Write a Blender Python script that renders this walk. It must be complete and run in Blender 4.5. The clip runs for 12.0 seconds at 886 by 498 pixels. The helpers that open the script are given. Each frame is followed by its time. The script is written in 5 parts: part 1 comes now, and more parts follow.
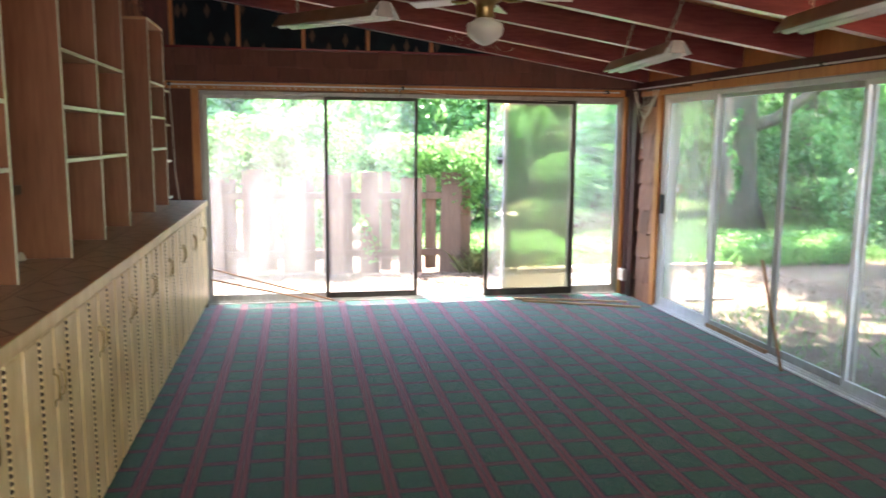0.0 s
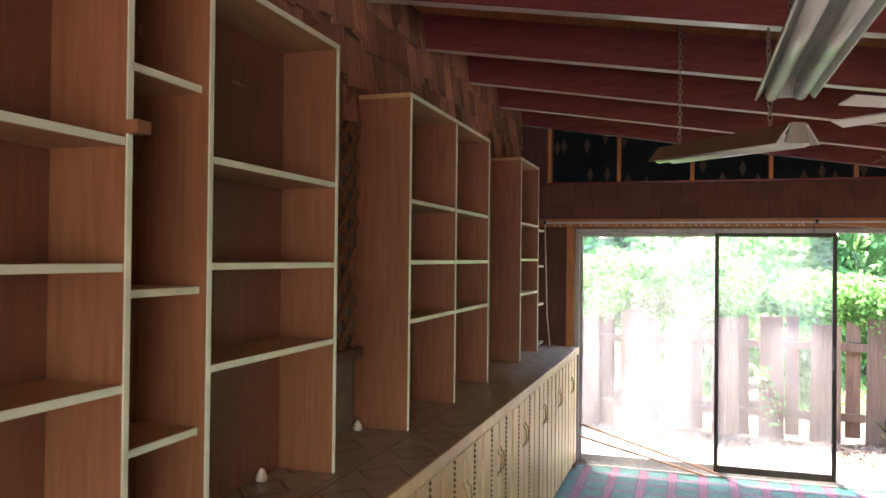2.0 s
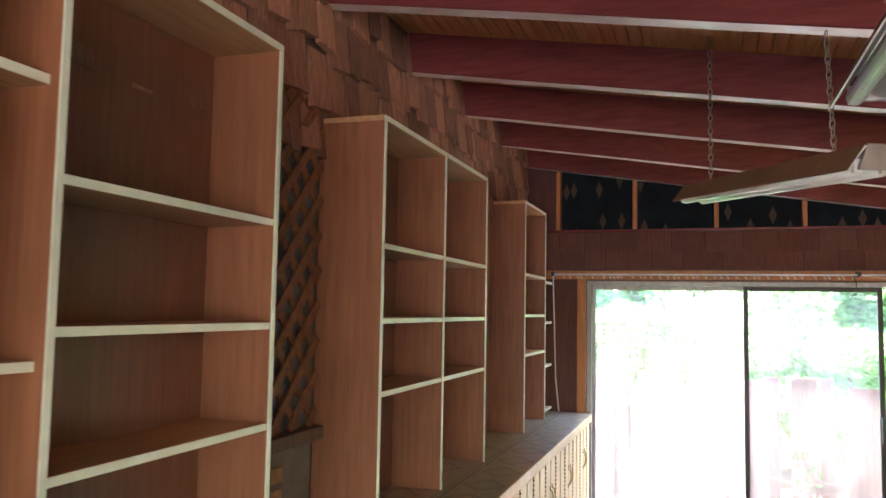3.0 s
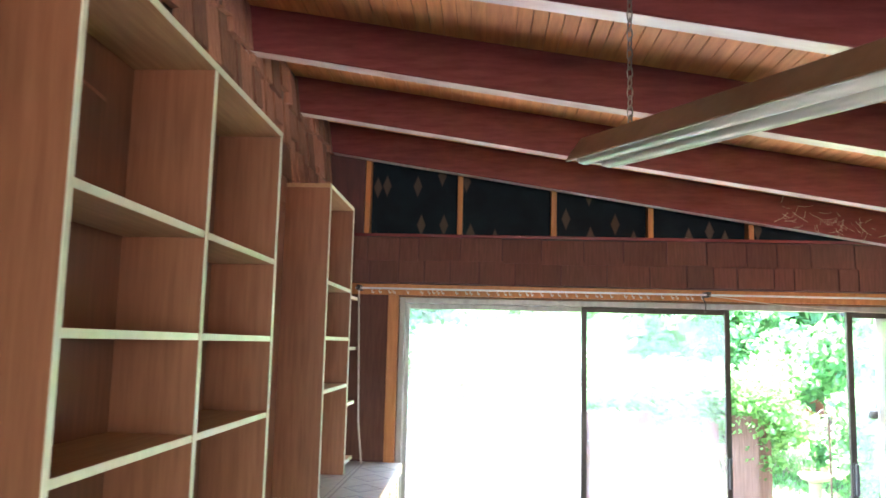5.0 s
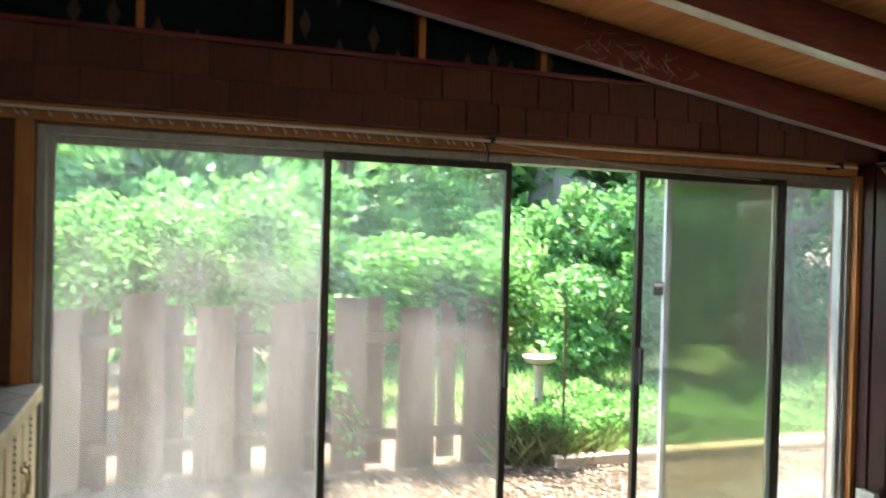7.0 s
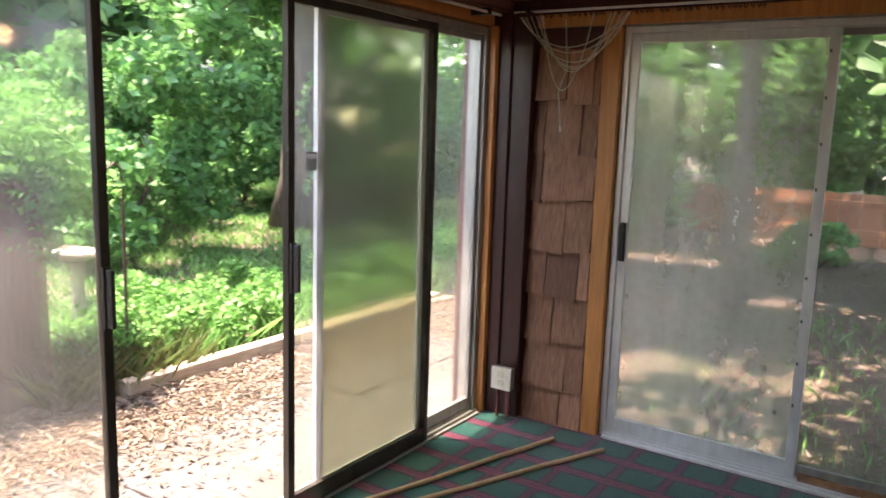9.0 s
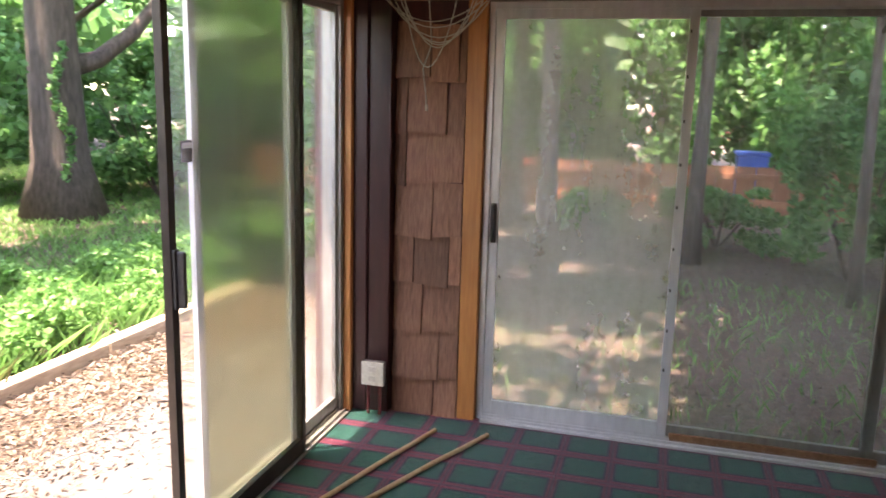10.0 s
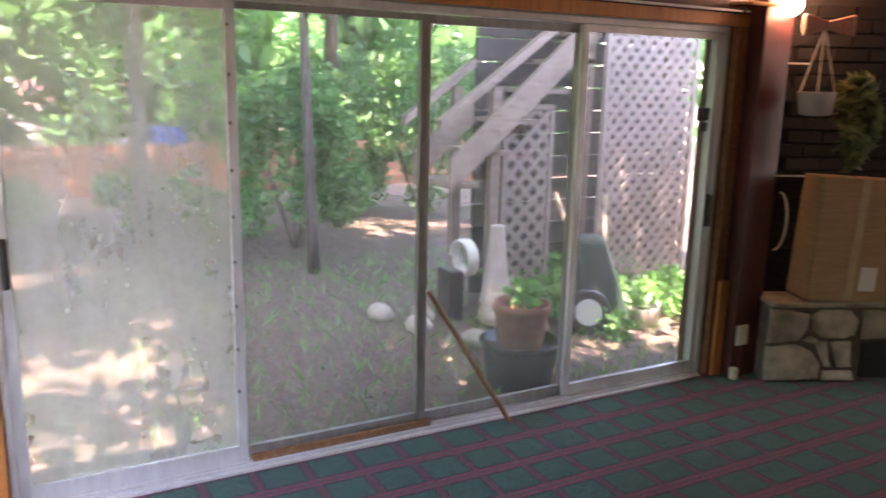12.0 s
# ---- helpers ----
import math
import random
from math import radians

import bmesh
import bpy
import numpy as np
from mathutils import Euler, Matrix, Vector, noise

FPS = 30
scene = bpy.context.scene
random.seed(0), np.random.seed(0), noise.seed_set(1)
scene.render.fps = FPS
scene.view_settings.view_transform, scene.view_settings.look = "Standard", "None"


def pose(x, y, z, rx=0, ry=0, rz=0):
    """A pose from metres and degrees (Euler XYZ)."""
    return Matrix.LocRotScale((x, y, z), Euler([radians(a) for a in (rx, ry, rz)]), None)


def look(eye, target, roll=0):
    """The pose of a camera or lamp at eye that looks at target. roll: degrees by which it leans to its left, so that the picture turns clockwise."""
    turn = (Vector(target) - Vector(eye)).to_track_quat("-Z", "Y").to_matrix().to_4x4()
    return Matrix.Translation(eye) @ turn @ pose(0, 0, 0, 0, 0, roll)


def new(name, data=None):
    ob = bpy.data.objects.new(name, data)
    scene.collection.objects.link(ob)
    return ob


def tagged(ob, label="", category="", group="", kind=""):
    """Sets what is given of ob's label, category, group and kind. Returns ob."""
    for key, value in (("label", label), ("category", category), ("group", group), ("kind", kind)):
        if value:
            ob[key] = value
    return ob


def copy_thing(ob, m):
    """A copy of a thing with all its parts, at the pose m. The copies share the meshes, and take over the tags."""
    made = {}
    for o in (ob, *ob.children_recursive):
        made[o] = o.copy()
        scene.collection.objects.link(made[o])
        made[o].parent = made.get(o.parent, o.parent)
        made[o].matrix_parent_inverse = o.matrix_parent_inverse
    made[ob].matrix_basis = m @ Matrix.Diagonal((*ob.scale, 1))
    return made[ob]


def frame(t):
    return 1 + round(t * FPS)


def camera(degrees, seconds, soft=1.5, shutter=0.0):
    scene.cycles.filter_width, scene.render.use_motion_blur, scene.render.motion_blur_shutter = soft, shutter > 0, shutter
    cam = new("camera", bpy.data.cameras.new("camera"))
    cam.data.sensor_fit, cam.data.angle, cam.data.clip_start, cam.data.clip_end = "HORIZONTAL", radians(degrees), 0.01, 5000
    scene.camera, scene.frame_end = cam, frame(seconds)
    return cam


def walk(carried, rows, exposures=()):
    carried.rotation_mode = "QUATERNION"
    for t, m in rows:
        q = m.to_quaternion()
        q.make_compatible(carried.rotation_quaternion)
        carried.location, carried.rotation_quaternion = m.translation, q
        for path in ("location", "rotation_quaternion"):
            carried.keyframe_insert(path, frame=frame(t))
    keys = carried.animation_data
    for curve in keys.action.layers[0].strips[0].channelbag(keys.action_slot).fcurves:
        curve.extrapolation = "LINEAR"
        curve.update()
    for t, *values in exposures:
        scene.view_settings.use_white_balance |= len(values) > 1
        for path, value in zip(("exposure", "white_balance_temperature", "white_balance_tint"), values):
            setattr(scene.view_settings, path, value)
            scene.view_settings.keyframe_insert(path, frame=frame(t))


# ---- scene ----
cam = camera(59.4, 12.0, 1.5, 0.3)
PATH = [
    (0, (0.842, -7.575, 1.638), (1.207, -5.629, 1.354), 0.5),
    (0.5, (0.919, -7.393, 1.67), (0.938, -5.407, 1.433), 0.4),
    (1, (1.005, -7.229, 1.721), (0.693, -5.262, 1.548), 0.6),
    (1.5, (0.991, -7.025, 1.767), (0.466, -5.097, 1.681), 0.9),
    (2, (0.912, -6.721, 1.793), (0.304, -4.816, 1.814), 0.6),
    (2.5, (0.875, -6.396, 1.814), (0.235, -4.503, 1.906), 0.8),
    (2.7, (0.862, -6.282, 1.816), (0.211, -4.395, 1.934), 0.9),
    (4.3, (0.624, -5.293, 1.803), (0.274, -3.338, 2.035), 1.2),
    (4.5, (0.594, -5.217, 1.793), (0.307, -3.252, 2.025), 1.5),
    (5, (0.485, -4.873, 1.766), (0.38, -2.891, 2.008), 1.4),
    (5.5, (0.456, -4.545, 1.723), (0.513, -2.561, 1.966), 1.5),
    (6, (0.441, -4.136, 1.635), (0.656, -2.165, 1.896), 1.3),
    (6.5, (0.443, -3.777, 1.632), (0.835, -1.824, 1.81), 1.5),
    (7, (0.455, -3.4, 1.629), (1.123, -1.515, 1.611), 1.5),
    (7.5, (0.554, -3.043, 1.607), (1.486, -1.28, 1.452), 1.6),
    (9.3, (0.666, -1.882, 1.578), (2.404, -0.952, 1.238), 1.7),
    (9.5, (0.653, -1.748, 1.573), (2.446, -0.932, 1.225), 1.6),
    (10, (0.657, -1.483, 1.599), (2.549, -0.955, 1.224), 1.5),
    (10.5, (0.786, -1.272, 1.582), (2.734, -1.053, 1.189), 1.3),
    (11, (0.939, -1.131, 1.548), (2.899, -1.284, 1.183), 0.8),
    (11.5, (1.041, -0.925, 1.651), (2.921, -1.471, 1.243), 1.3),
    (12, (1.087, -0.824, 1.712), (2.807, -1.755, 1.294), 1.3),
]
EXPOSURES = [(0, 5.25, 7050, 16), (1.0, 4.95, 7300, 14), (1.8, 5.2, 7150, 20), (2.5, 5.6, 6900, 20), (4.5, 6.52, 6300, 13), (5.5, 6.35, 6400, 10), (6.2, 5.8, 6300, 5), (6.5, 5.35, 6300, 0),
             (7.1, 4.05, 7700, 4), (7.6, 3.65, 8100, 9), (9.5, 4.0, 8000, 23), (10.5, 4.25, 8400, 27), (11.5, 4.72, 8300, 30), (12, 5.0, 7500, 34)]
walk(cam, [(t, look(e, g, r)) for t, e, g, r in PATH], EXPOSURES)

# ---- world and sun ----
SUN_EL, SUN_AZ = radians(75), radians(-32)      # azimuth from +y towards +x
world = bpy.data.worlds.new("sky")
scene.world = world
world.use_nodes = True
wn = world.node_tree
sky = wn.nodes.new("ShaderNodeTexSky")
sky.sky_type = "NISHITA"
sky.sun_disc = False
sky.sun_elevation = SUN_EL
sky.sun_rotation = SUN_AZ
wn.nodes["Background"].inputs["Strength"].default_value = 0.15
wn.links.new(sky.outputs["Color"], wn.nodes["Background"].inputs["Color"])
sun = new("sun", bpy.data.lights.new("sun", "SUN"))
sun.data.energy = 2.3
sun.data.angle = radians(0.6)
sun.data.color = (1.0, 0.95, 0.87)
sun_way = Vector((math.sin(SUN_AZ) * math.cos(SUN_EL), math.cos(SUN_AZ) * math.cos(SUN_EL), math.sin(SUN_EL)))
sun.matrix_world = look(sun_way * 40, (0, 0, 0))

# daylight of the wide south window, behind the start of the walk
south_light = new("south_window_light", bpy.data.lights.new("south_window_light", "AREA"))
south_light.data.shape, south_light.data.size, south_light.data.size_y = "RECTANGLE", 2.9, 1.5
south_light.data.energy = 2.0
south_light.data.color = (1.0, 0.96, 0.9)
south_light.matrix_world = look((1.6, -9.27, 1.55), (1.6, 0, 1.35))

# ---- materials ----
def mat(name):
    m = bpy.data.materials.new(name)
    m.use_nodes = True
    nt = m.node_tree
    return m, nt, nt.nodes["Principled BSDF"]


def node(nt, kind, **ins):
    n = nt.nodes.new(kind)
    for k, v in ins.items():
        n.inputs[k.replace("_", " ")].default_value = v
    return n


def coords(nt, scale=(1, 1, 1), space="Object", rot=(0, 0, 0)):
    tc = nt.nodes.new("ShaderNodeTexCoord")
    mp = nt.nodes.new("ShaderNodeMapping")
    mp.inputs["Scale"].default_value = scale
    mp.inputs["Rotation"].default_value = rot
    nt.links.new(tc.outputs[space], mp.inputs["Vector"])
    return mp.outputs["Vector"]


def world_pos(nt, scale=(1, 1, 1)):
    g = nt.nodes.new("ShaderNodeNewGeometry")
    mp = nt.nodes.new("ShaderNodeMapping")
    mp.inputs["Scale"].default_value = scale
    nt.links.new(g.outputs["Position"], mp.inputs["Vector"])
    return mp.outputs["Vector"]


def ramp(nt, fac, stops):
    r = nt.nodes.new("ShaderNodeValToRGB")
    els = r.color_ramp.elements
    while len(els) < len(stops):
        els.new(0.5)
    for e, (p, c) in zip(els, stops):
        e.position, e.color = p, (*c, 1)
    nt.links.new(fac, r.inputs["Fac"])
    return r.outputs["Color"]


def mixc(nt, fac, a, b, mode="MIX"):
    n = nt.nodes.new("ShaderNodeMix")
    n.data_type, n.blend_type = "RGBA", mode
    for sock, v in (("Factor", fac), ("A", a), ("B", b)):
        s = [i for i in n.inputs if i.name == sock and i.type == ("VALUE" if sock == "Factor" else "RGBA")][0]
        if isinstance(v, (int, float)):
            s.default_value = v
        elif isinstance(v, tuple):
            s.default_value = (*v, 1)
        else:
            nt.links.new(v, s)
    return [o for o in n.outputs if o.type == "RGBA"][0]


def math2(nt, op, a, b=None):
    n = nt.nodes.new("ShaderNodeMath")
    n.operation = op
    for i, v in enumerate((a, b)):
        if v is None:
            continue
        if isinstance(v, (int, float)):
            n.inputs[i].default_value = v
        else:
            nt.links.new(v, n.inputs[i])
    return n.outputs[0]


def noise_tex(nt, vec, scale, detail=4.0, rough=0.55):
    n = node(nt, "ShaderNodeTexNoise", Scale=scale, Detail=detail, Roughness=rough)
    nt.links.new(vec, n.inputs["Vector"])
    return n.outputs["Fac"]


def bump(nt, b, height, strength=0.3, dist=0.01):
    n = node(nt, "ShaderNodeBump", Strength=strength, Distance=dist)
    nt.links.new(height, n.inputs["Height"])
    nt.links.new(n.outputs["Normal"], b.inputs["Normal"])


def surface(name, dark, light, scale=(1, 1, 1), nscale=6.0, rough=0.5, bumpy=0.2, vary=0.0, spec=0.5, metal=0.0, stain=None, coat=0.0):
    """Two-tone noise surface; scale stretches the grain; stain adds large patches; vary differs piece by piece."""
    m, nt, b = mat(name)
    v = world_pos(nt, scale)
    f = noise_tex(nt, v, nscale, 6.0, 0.6)
    col = ramp(nt, f, [(0.3, dark), (0.7, light)])
    big = noise_tex(nt, world_pos(nt), 1.7, 3.0)
    if stain:
        col = mixc(nt, ramp(nt, big, [(0.45, (0, 0, 0)), (0.65, (0.75, 0.75, 0.75))]), col, stain)
    else:
        k = ramp(nt, big, [(0.3, (0.85, 0.85, 0.85)), (0.7, (1.1, 1.1, 1.1))])
        col = mixc(nt, 1.0, col, k, "MULTIPLY")
    if vary:
        oi = nt.nodes.new("ShaderNodeObjectInfo")
        k = ramp(nt, oi.outputs["Random"], [(0.0, (1 - vary,) * 3), (1.0, (1 + vary,) * 3)])
        col = mixc(nt, 1.0, col, k, "MULTIPLY")
    nt.links.new(col, b.inputs["Base Color"])
    b.inputs["Roughness"].default_value = rough
    b.inputs["Metallic"].default_value = metal
    b.inputs["Specular IOR Level"].default_value = spec
    b.inputs["Coat Weight"].default_value = coat
    b.inputs["Coat Roughness"].default_value = 0.1
    if bumpy:
        bump(nt, b, f, bumpy, 0.004)
    return m


M = {}
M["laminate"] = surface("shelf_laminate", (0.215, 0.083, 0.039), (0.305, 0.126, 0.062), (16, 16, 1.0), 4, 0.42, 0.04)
# laminate brown darkened: the compartments' shade is put into the back panels
M["back"] = surface("shaded_brown_back_panel", (0.140, 0.056, 0.028), (0.205, 0.086, 0.044), (16, 16, 1.0), 4, 0.5, 0.04)
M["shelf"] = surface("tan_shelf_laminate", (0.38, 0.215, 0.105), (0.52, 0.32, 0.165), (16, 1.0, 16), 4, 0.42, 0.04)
M["edge"] = surface("pale_edge_band", (0.66, 0.71, 0.55), (0.78, 0.83, 0.67), (3, 3, 3), 6, 0.4, 0.05)
M["cream"] = surface("cream_cabinet_paint", (0.60, 0.42, 0.20), (0.80, 0.61, 0.34), (2.5, 2.5, 1), 4, 0.40, 0.05, stain=(0.52, 0.33, 0.14))
M["glaze"] = surface("dark_groove_glaze", (0.05, 0.026, 0.012), (0.12, 0.065, 0.03), (4, 4, 2), 8, 0.6, 0.2)
M["maroon"] = surface("maroon_gloss_paint", (0.140, 0.032, 0.035), (0.208, 0.054, 0.057), (1.5, 10, 10), 4, 0.22, 0.06, coat=1.0)
M["maroon_flat"] = surface("maroon_stain", (0.055, 0.011, 0.010), (0.098, 0.021, 0.018), (8, 8, 1), 5, 0.5, 0.25)
# same stain as maroon_flat with the dim corner's shade painted in
M["maroon_shaded"] = surface("shaded_maroon_stain", (0.030, 0.006, 0.006), (0.056, 0.012, 0.011), (8, 8, 1), 5, 0.45, 0.25)
M["pine"] = surface("orange_pine", (0.40, 0.14, 0.036), (0.58, 0.24, 0.07), (9, 9, 0.8), 5, 0.45, 0.12)
M["board"] = surface("ceiling_board_wood", (0.50, 0.185, 0.05), (0.74, 0.32, 0.10), (10, 0.8, 6), 4, 0.55, 0.2)
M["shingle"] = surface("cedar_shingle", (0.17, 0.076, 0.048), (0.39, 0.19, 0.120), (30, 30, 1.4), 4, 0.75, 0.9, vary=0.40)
M["shingle_dark"] = surface("dark_red_brown_shingle", (0.105, 0.040, 0.029), (0.160, 0.066, 0.047), (20, 20, 1.6), 4, 0.8, 0.2, vary=0.16)
# worn rafter undersides, whitened to carry the windows' reflection in the colour
M["primer_sheen"] = surface("worn_primer_window_sheen", (0.60, 0.44, 0.42), (0.86, 0.83, 0.80), (0.9, 4, 4), 2.2, 0.26, 0.1, spec=0.8)
M["darkwood"] = surface("dark_shed_wood", (0.02, 0.017, 0.015), (0.05, 0.041, 0.035), (2, 2, 12), 4, 0.85, 0.4)
M["reflector"] = surface("dulled_white_reflector", (0.52, 0.54, 0.53), (0.64, 0.66, 0.65), (2, 2, 2), 5, 0.3, 0.02)
M["wall"] = surface("dark_panelling", (0.085, 0.05, 0.032), (0.15, 0.09, 0.055), (10, 10, 1), 4, 0.6, 0.2)
M["bronze"] = surface("bronze_aluminium", (0.028, 0.022, 0.018), (0.055, 0.045, 0.038), (3, 3, 1), 7, 0.42, 0.05, metal=0.5)
M["alu"] = surface("silver_aluminium", (0.56, 0.56, 0.57), (0.68, 0.68, 0.69), (4, 4, 1), 7, 0.40, 0.03, metal=0.3)
M["greyframe"] = surface("grey_aluminium", (0.27, 0.26, 0.25), (0.39, 0.38, 0.36), (4, 4, 1), 7, 0.45, 0.06, metal=0.5)
M["white"] = surface("white_enamel", (0.66, 0.66, 0.64), (0.78, 0.78, 0.76), (2, 2, 2), 5, 0.35, 0.03)
M["tube"] = surface("fluorescent_tube", (0.78, 0.82, 0.78), (0.86, 0.88, 0.85), (2, 2, 2), 5, 0.2, 0.0)
M["brown_metal"] = surface("brown_enamel", (0.22, 0.13, 0.075), (0.32, 0.2, 0.12), (2, 2, 2), 5, 0.45, 0.05)
M["brass"] = surface("antique_brass", (0.30, 0.20, 0.09), (0.48, 0.34, 0.16), (3, 3, 3), 9, 0.3, 0.05, metal=1.0)
M["chain"] = surface("steel_chain", (0.25, 0.23, 0.2), (0.45, 0.43, 0.4), (3, 3, 3), 9, 0.4, 0.0, metal=0.9)
M["black"] = surface("black_plastic", (0.012, 0.012, 0.012), (0.03, 0.028, 0.026), (5, 5, 5), 9, 0.45, 0.05)
M["cord"] = surface("white_cord", (0.5, 0.47, 0.4), (0.66, 0.62, 0.54), (5, 5, 5), 9, 0.7, 0.1)
M["ivory"] = surface("ivory_plastic", (0.60, 0.58, 0.48), (0.74, 0.72, 0.62), (9, 9, 9), 8, 0.4, 0.05)
M["dowel"] = surface("stripped_wood_pole", (0.34, 0.20, 0.10), (0.50, 0.34, 0.20), (9, 9, 9), 6, 0.6, 0.2)
M["dowel_dark"] = surface("stained_wood_pole", (0.16, 0.07, 0.03), (0.30, 0.15, 0.07), (9, 9, 9), 6, 0.55, 0.2)
M["concrete"] = surface("old_concrete", (0.058, 0.052, 0.053), (0.105, 0.097, 0.097), (1, 1, 1), 9, 0.85, 0.5, stain=(0.07, 0.058, 0.052))
M["timber"] = surface("grey_timber", (0.32, 0.245, 0.18), (0.52, 0.42, 0.32), (2, 12, 12), 4, 0.8, 0.5)
M["stairwood"] = surface("weathered_stair_wood", (0.14, 0.10, 0.076), (0.26, 0.20, 0.155), (12, 2, 12), 4, 0.8, 0.5)
M["fence"] = surface("weathered_fence_wood", (0.11, 0.067, 0.046), (0.215, 0.138, 0.098), (18, 18, 1), 4, 0.8, 0.5, vary=0.25)
M["redfence"] = surface("red_cedar_fence", (0.32, 0.135, 0.075), (0.48, 0.22, 0.13), (10, 10, 1), 4, 0.75, 0.4, vary=0.2)
M["bark"] = surface("grey_bark", (0.045, 0.034, 0.028), (0.130, 0.102, 0.084), (9, 9, 1.4), 3, 0.9, 1.0)
M["brick"] = surface("red_brick", (0.30, 0.10, 0.065), (0.44, 0.17, 0.11), (4, 4, 12), 5, 0.8, 0.3, vary=0.15)
M["roof"] = surface("grey_shingle_roof", (0.13, 0.12, 0.115), (0.22, 0.205, 0.195), (4, 4, 9), 6, 0.9, 0.4)
M["terracotta"] = surface("terracotta", (0.22, 0.095, 0.055), (0.34, 0.16, 0.10), (3, 3, 3), 6, 0.8, 0.3, stain=(0.24, 0.15, 0.11))
M["stone"] = surface("field_stone", (0.26, 0.22, 0.17), (0.56, 0.49, 0.40), (1, 1, 1), 9, 0.85, 0.9, vary=0.3)
M["hearth_mortar"] = surface("hearth_mortar", (0.11, 0.09, 0.078), (0.19, 0.16, 0.14), (1, 1, 1), 12, 0.9, 0.6)
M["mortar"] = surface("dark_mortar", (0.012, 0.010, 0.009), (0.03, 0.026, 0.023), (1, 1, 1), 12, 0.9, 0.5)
M["darkbrick"] = surface("near_black_brick", (0.004, 0.003, 0.003), (0.011, 0.008, 0.007), (4, 4, 9), 6, 0.85, 0.5, vary=0.3)
M["cardboard"] = surface("cardboard", (0.36, 0.21, 0.11), (0.46, 0.285, 0.16), (1, 1, 12), 5, 0.75, 0.1)
M["tape"] = surface("packing_tape", (0.50, 0.36, 0.22), (0.58, 0.43, 0.28), (3, 3, 3), 5, 0.25, 0.02)
M["paper"] = surface("white_paper", (0.68, 0.66, 0.62), (0.78, 0.76, 0.72), (3, 3, 3), 5, 0.7, 0.02)
M["pinkcloth"] = surface("faded_pink_cloth", (0.30, 0.17, 0.14), (0.42, 0.27, 0.22), (5, 5, 5), 8, 0.8, 0.2)
M["lattice"] = surface("brown_lattice_wood", (0.13, 0.052, 0.022), (0.25, 0.112, 0.045), (8, 8, 8), 4, 0.65, 0.3)
M["whitelattice"] = surface("bleached_lattice_wood", (0.19, 0.15, 0.125), (0.31, 0.25, 0.215), (8, 8, 8), 4, 0.75, 0.3)
M["backing"] = surface("speckled_dark_panel", (0.012, 0.014, 0.017), (0.14, 0.145, 0.15), (1, 1, 1), 11, 0.6, 0.3)
M["panelgrey"] = surface("grey_green_panel", (0.13, 0.115, 0.08), (0.2, 0.18, 0.13), (1, 1, 1), 10, 0.6, 0.2)
M["pottery"] = surface("pale_pottery", (0.38, 0.32, 0.27), (0.52, 0.45, 0.385), (2, 2, 2), 5, 0.6, 0.2)
M["planter"] = surface("dusty_white_planter", (0.34, 0.30, 0.28), (0.46, 0.41, 0.38), (2, 2, 2), 5, 0.6, 0.1)
M["blackpot"] = surface("black_nursery_pot", (0.02, 0.022, 0.022), (0.05, 0.05, 0.05), (2, 2, 2), 5, 0.5, 0.1)
M["greenpaint"] = surface("faded_green_paint", (0.016, 0.032, 0.026), (0.034, 0.060, 0.048), (2, 2, 2), 5, 0.5, 0.2)
M["bluebin"] = surface("blue_plastic", (0.03, 0.09, 0.36), (0.05, 0.13, 0.46), (3, 3, 3), 5, 0.45, 0.05)
M["iron"] = surface("rusty_iron", (0.04, 0.03, 0.025), (0.11, 0.07, 0.05), (6, 6, 6), 6, 0.7, 0.3)


def leaf_material(name, dark, light, trans=0.45):
    m, nt, b = mat(name)
    g = nt.nodes.new("ShaderNodeNewGeometry")
    col = ramp(nt, g.outputs["Random Per Island"], [(0.0, dark), (0.55, light), (1.0, tuple(min(1, c * 1.5) for c in light))])
    nt.links.new(col, b.inputs["Base Color"])
    b.inputs["Roughness"].default_value = 0.55
    tr = nt.nodes.new("ShaderNodeBsdfTranslucent")
    nt.links.new(mixc(nt, 0.5, col, (0.15, 0.38, 0.11)), tr.inputs["Color"])
    mx = nt.nodes.new("ShaderNodeMixShader")
    mx.inputs["Fac"].default_value = trans
    nt.links.new(b.outputs[0], mx.inputs[1])
    nt.links.new(tr.outputs[0], mx.inputs[2])
    nt.links.new(mx.outputs[0], nt.nodes["Material Output"].inputs["Surface"])
    return m


M["leaf"] = leaf_material("tree_leaves", (0.045, 0.125, 0.045), (0.115, 0.27, 0.095))
M["vine"] = leaf_material("vine_leaves", (0.055, 0.14, 0.04), (0.14, 0.30, 0.085))
M["weed"] = leaf_material("weed_leaves", (0.065, 0.16, 0.05), (0.16, 0.34, 0.10))
M["shade_leaf"] = leaf_material("shade_tree_leaves", (0.035, 0.095, 0.034), (0.09, 0.20, 0.075), 0.45)
M["litter"] = leaf_material("dry_leaves", (0.045, 0.027, 0.018), (0.140, 0.096, 0.070), 0.02)
M["dryplant"] = leaf_material("dry_stems", (0.08, 0.075, 0.03), (0.16, 0.15, 0.065), 0.2)

# carpet: green plaid with crimson bands and dark edging lines
m, nt, b = mat("plaid_carpet")
pos = nt.nodes.new("ShaderNodeSeparateXYZ")
gp = nt.nodes.new("ShaderNodeNewGeometry")
nt.links.new(gp.outputs["Position"], pos.inputs[0])


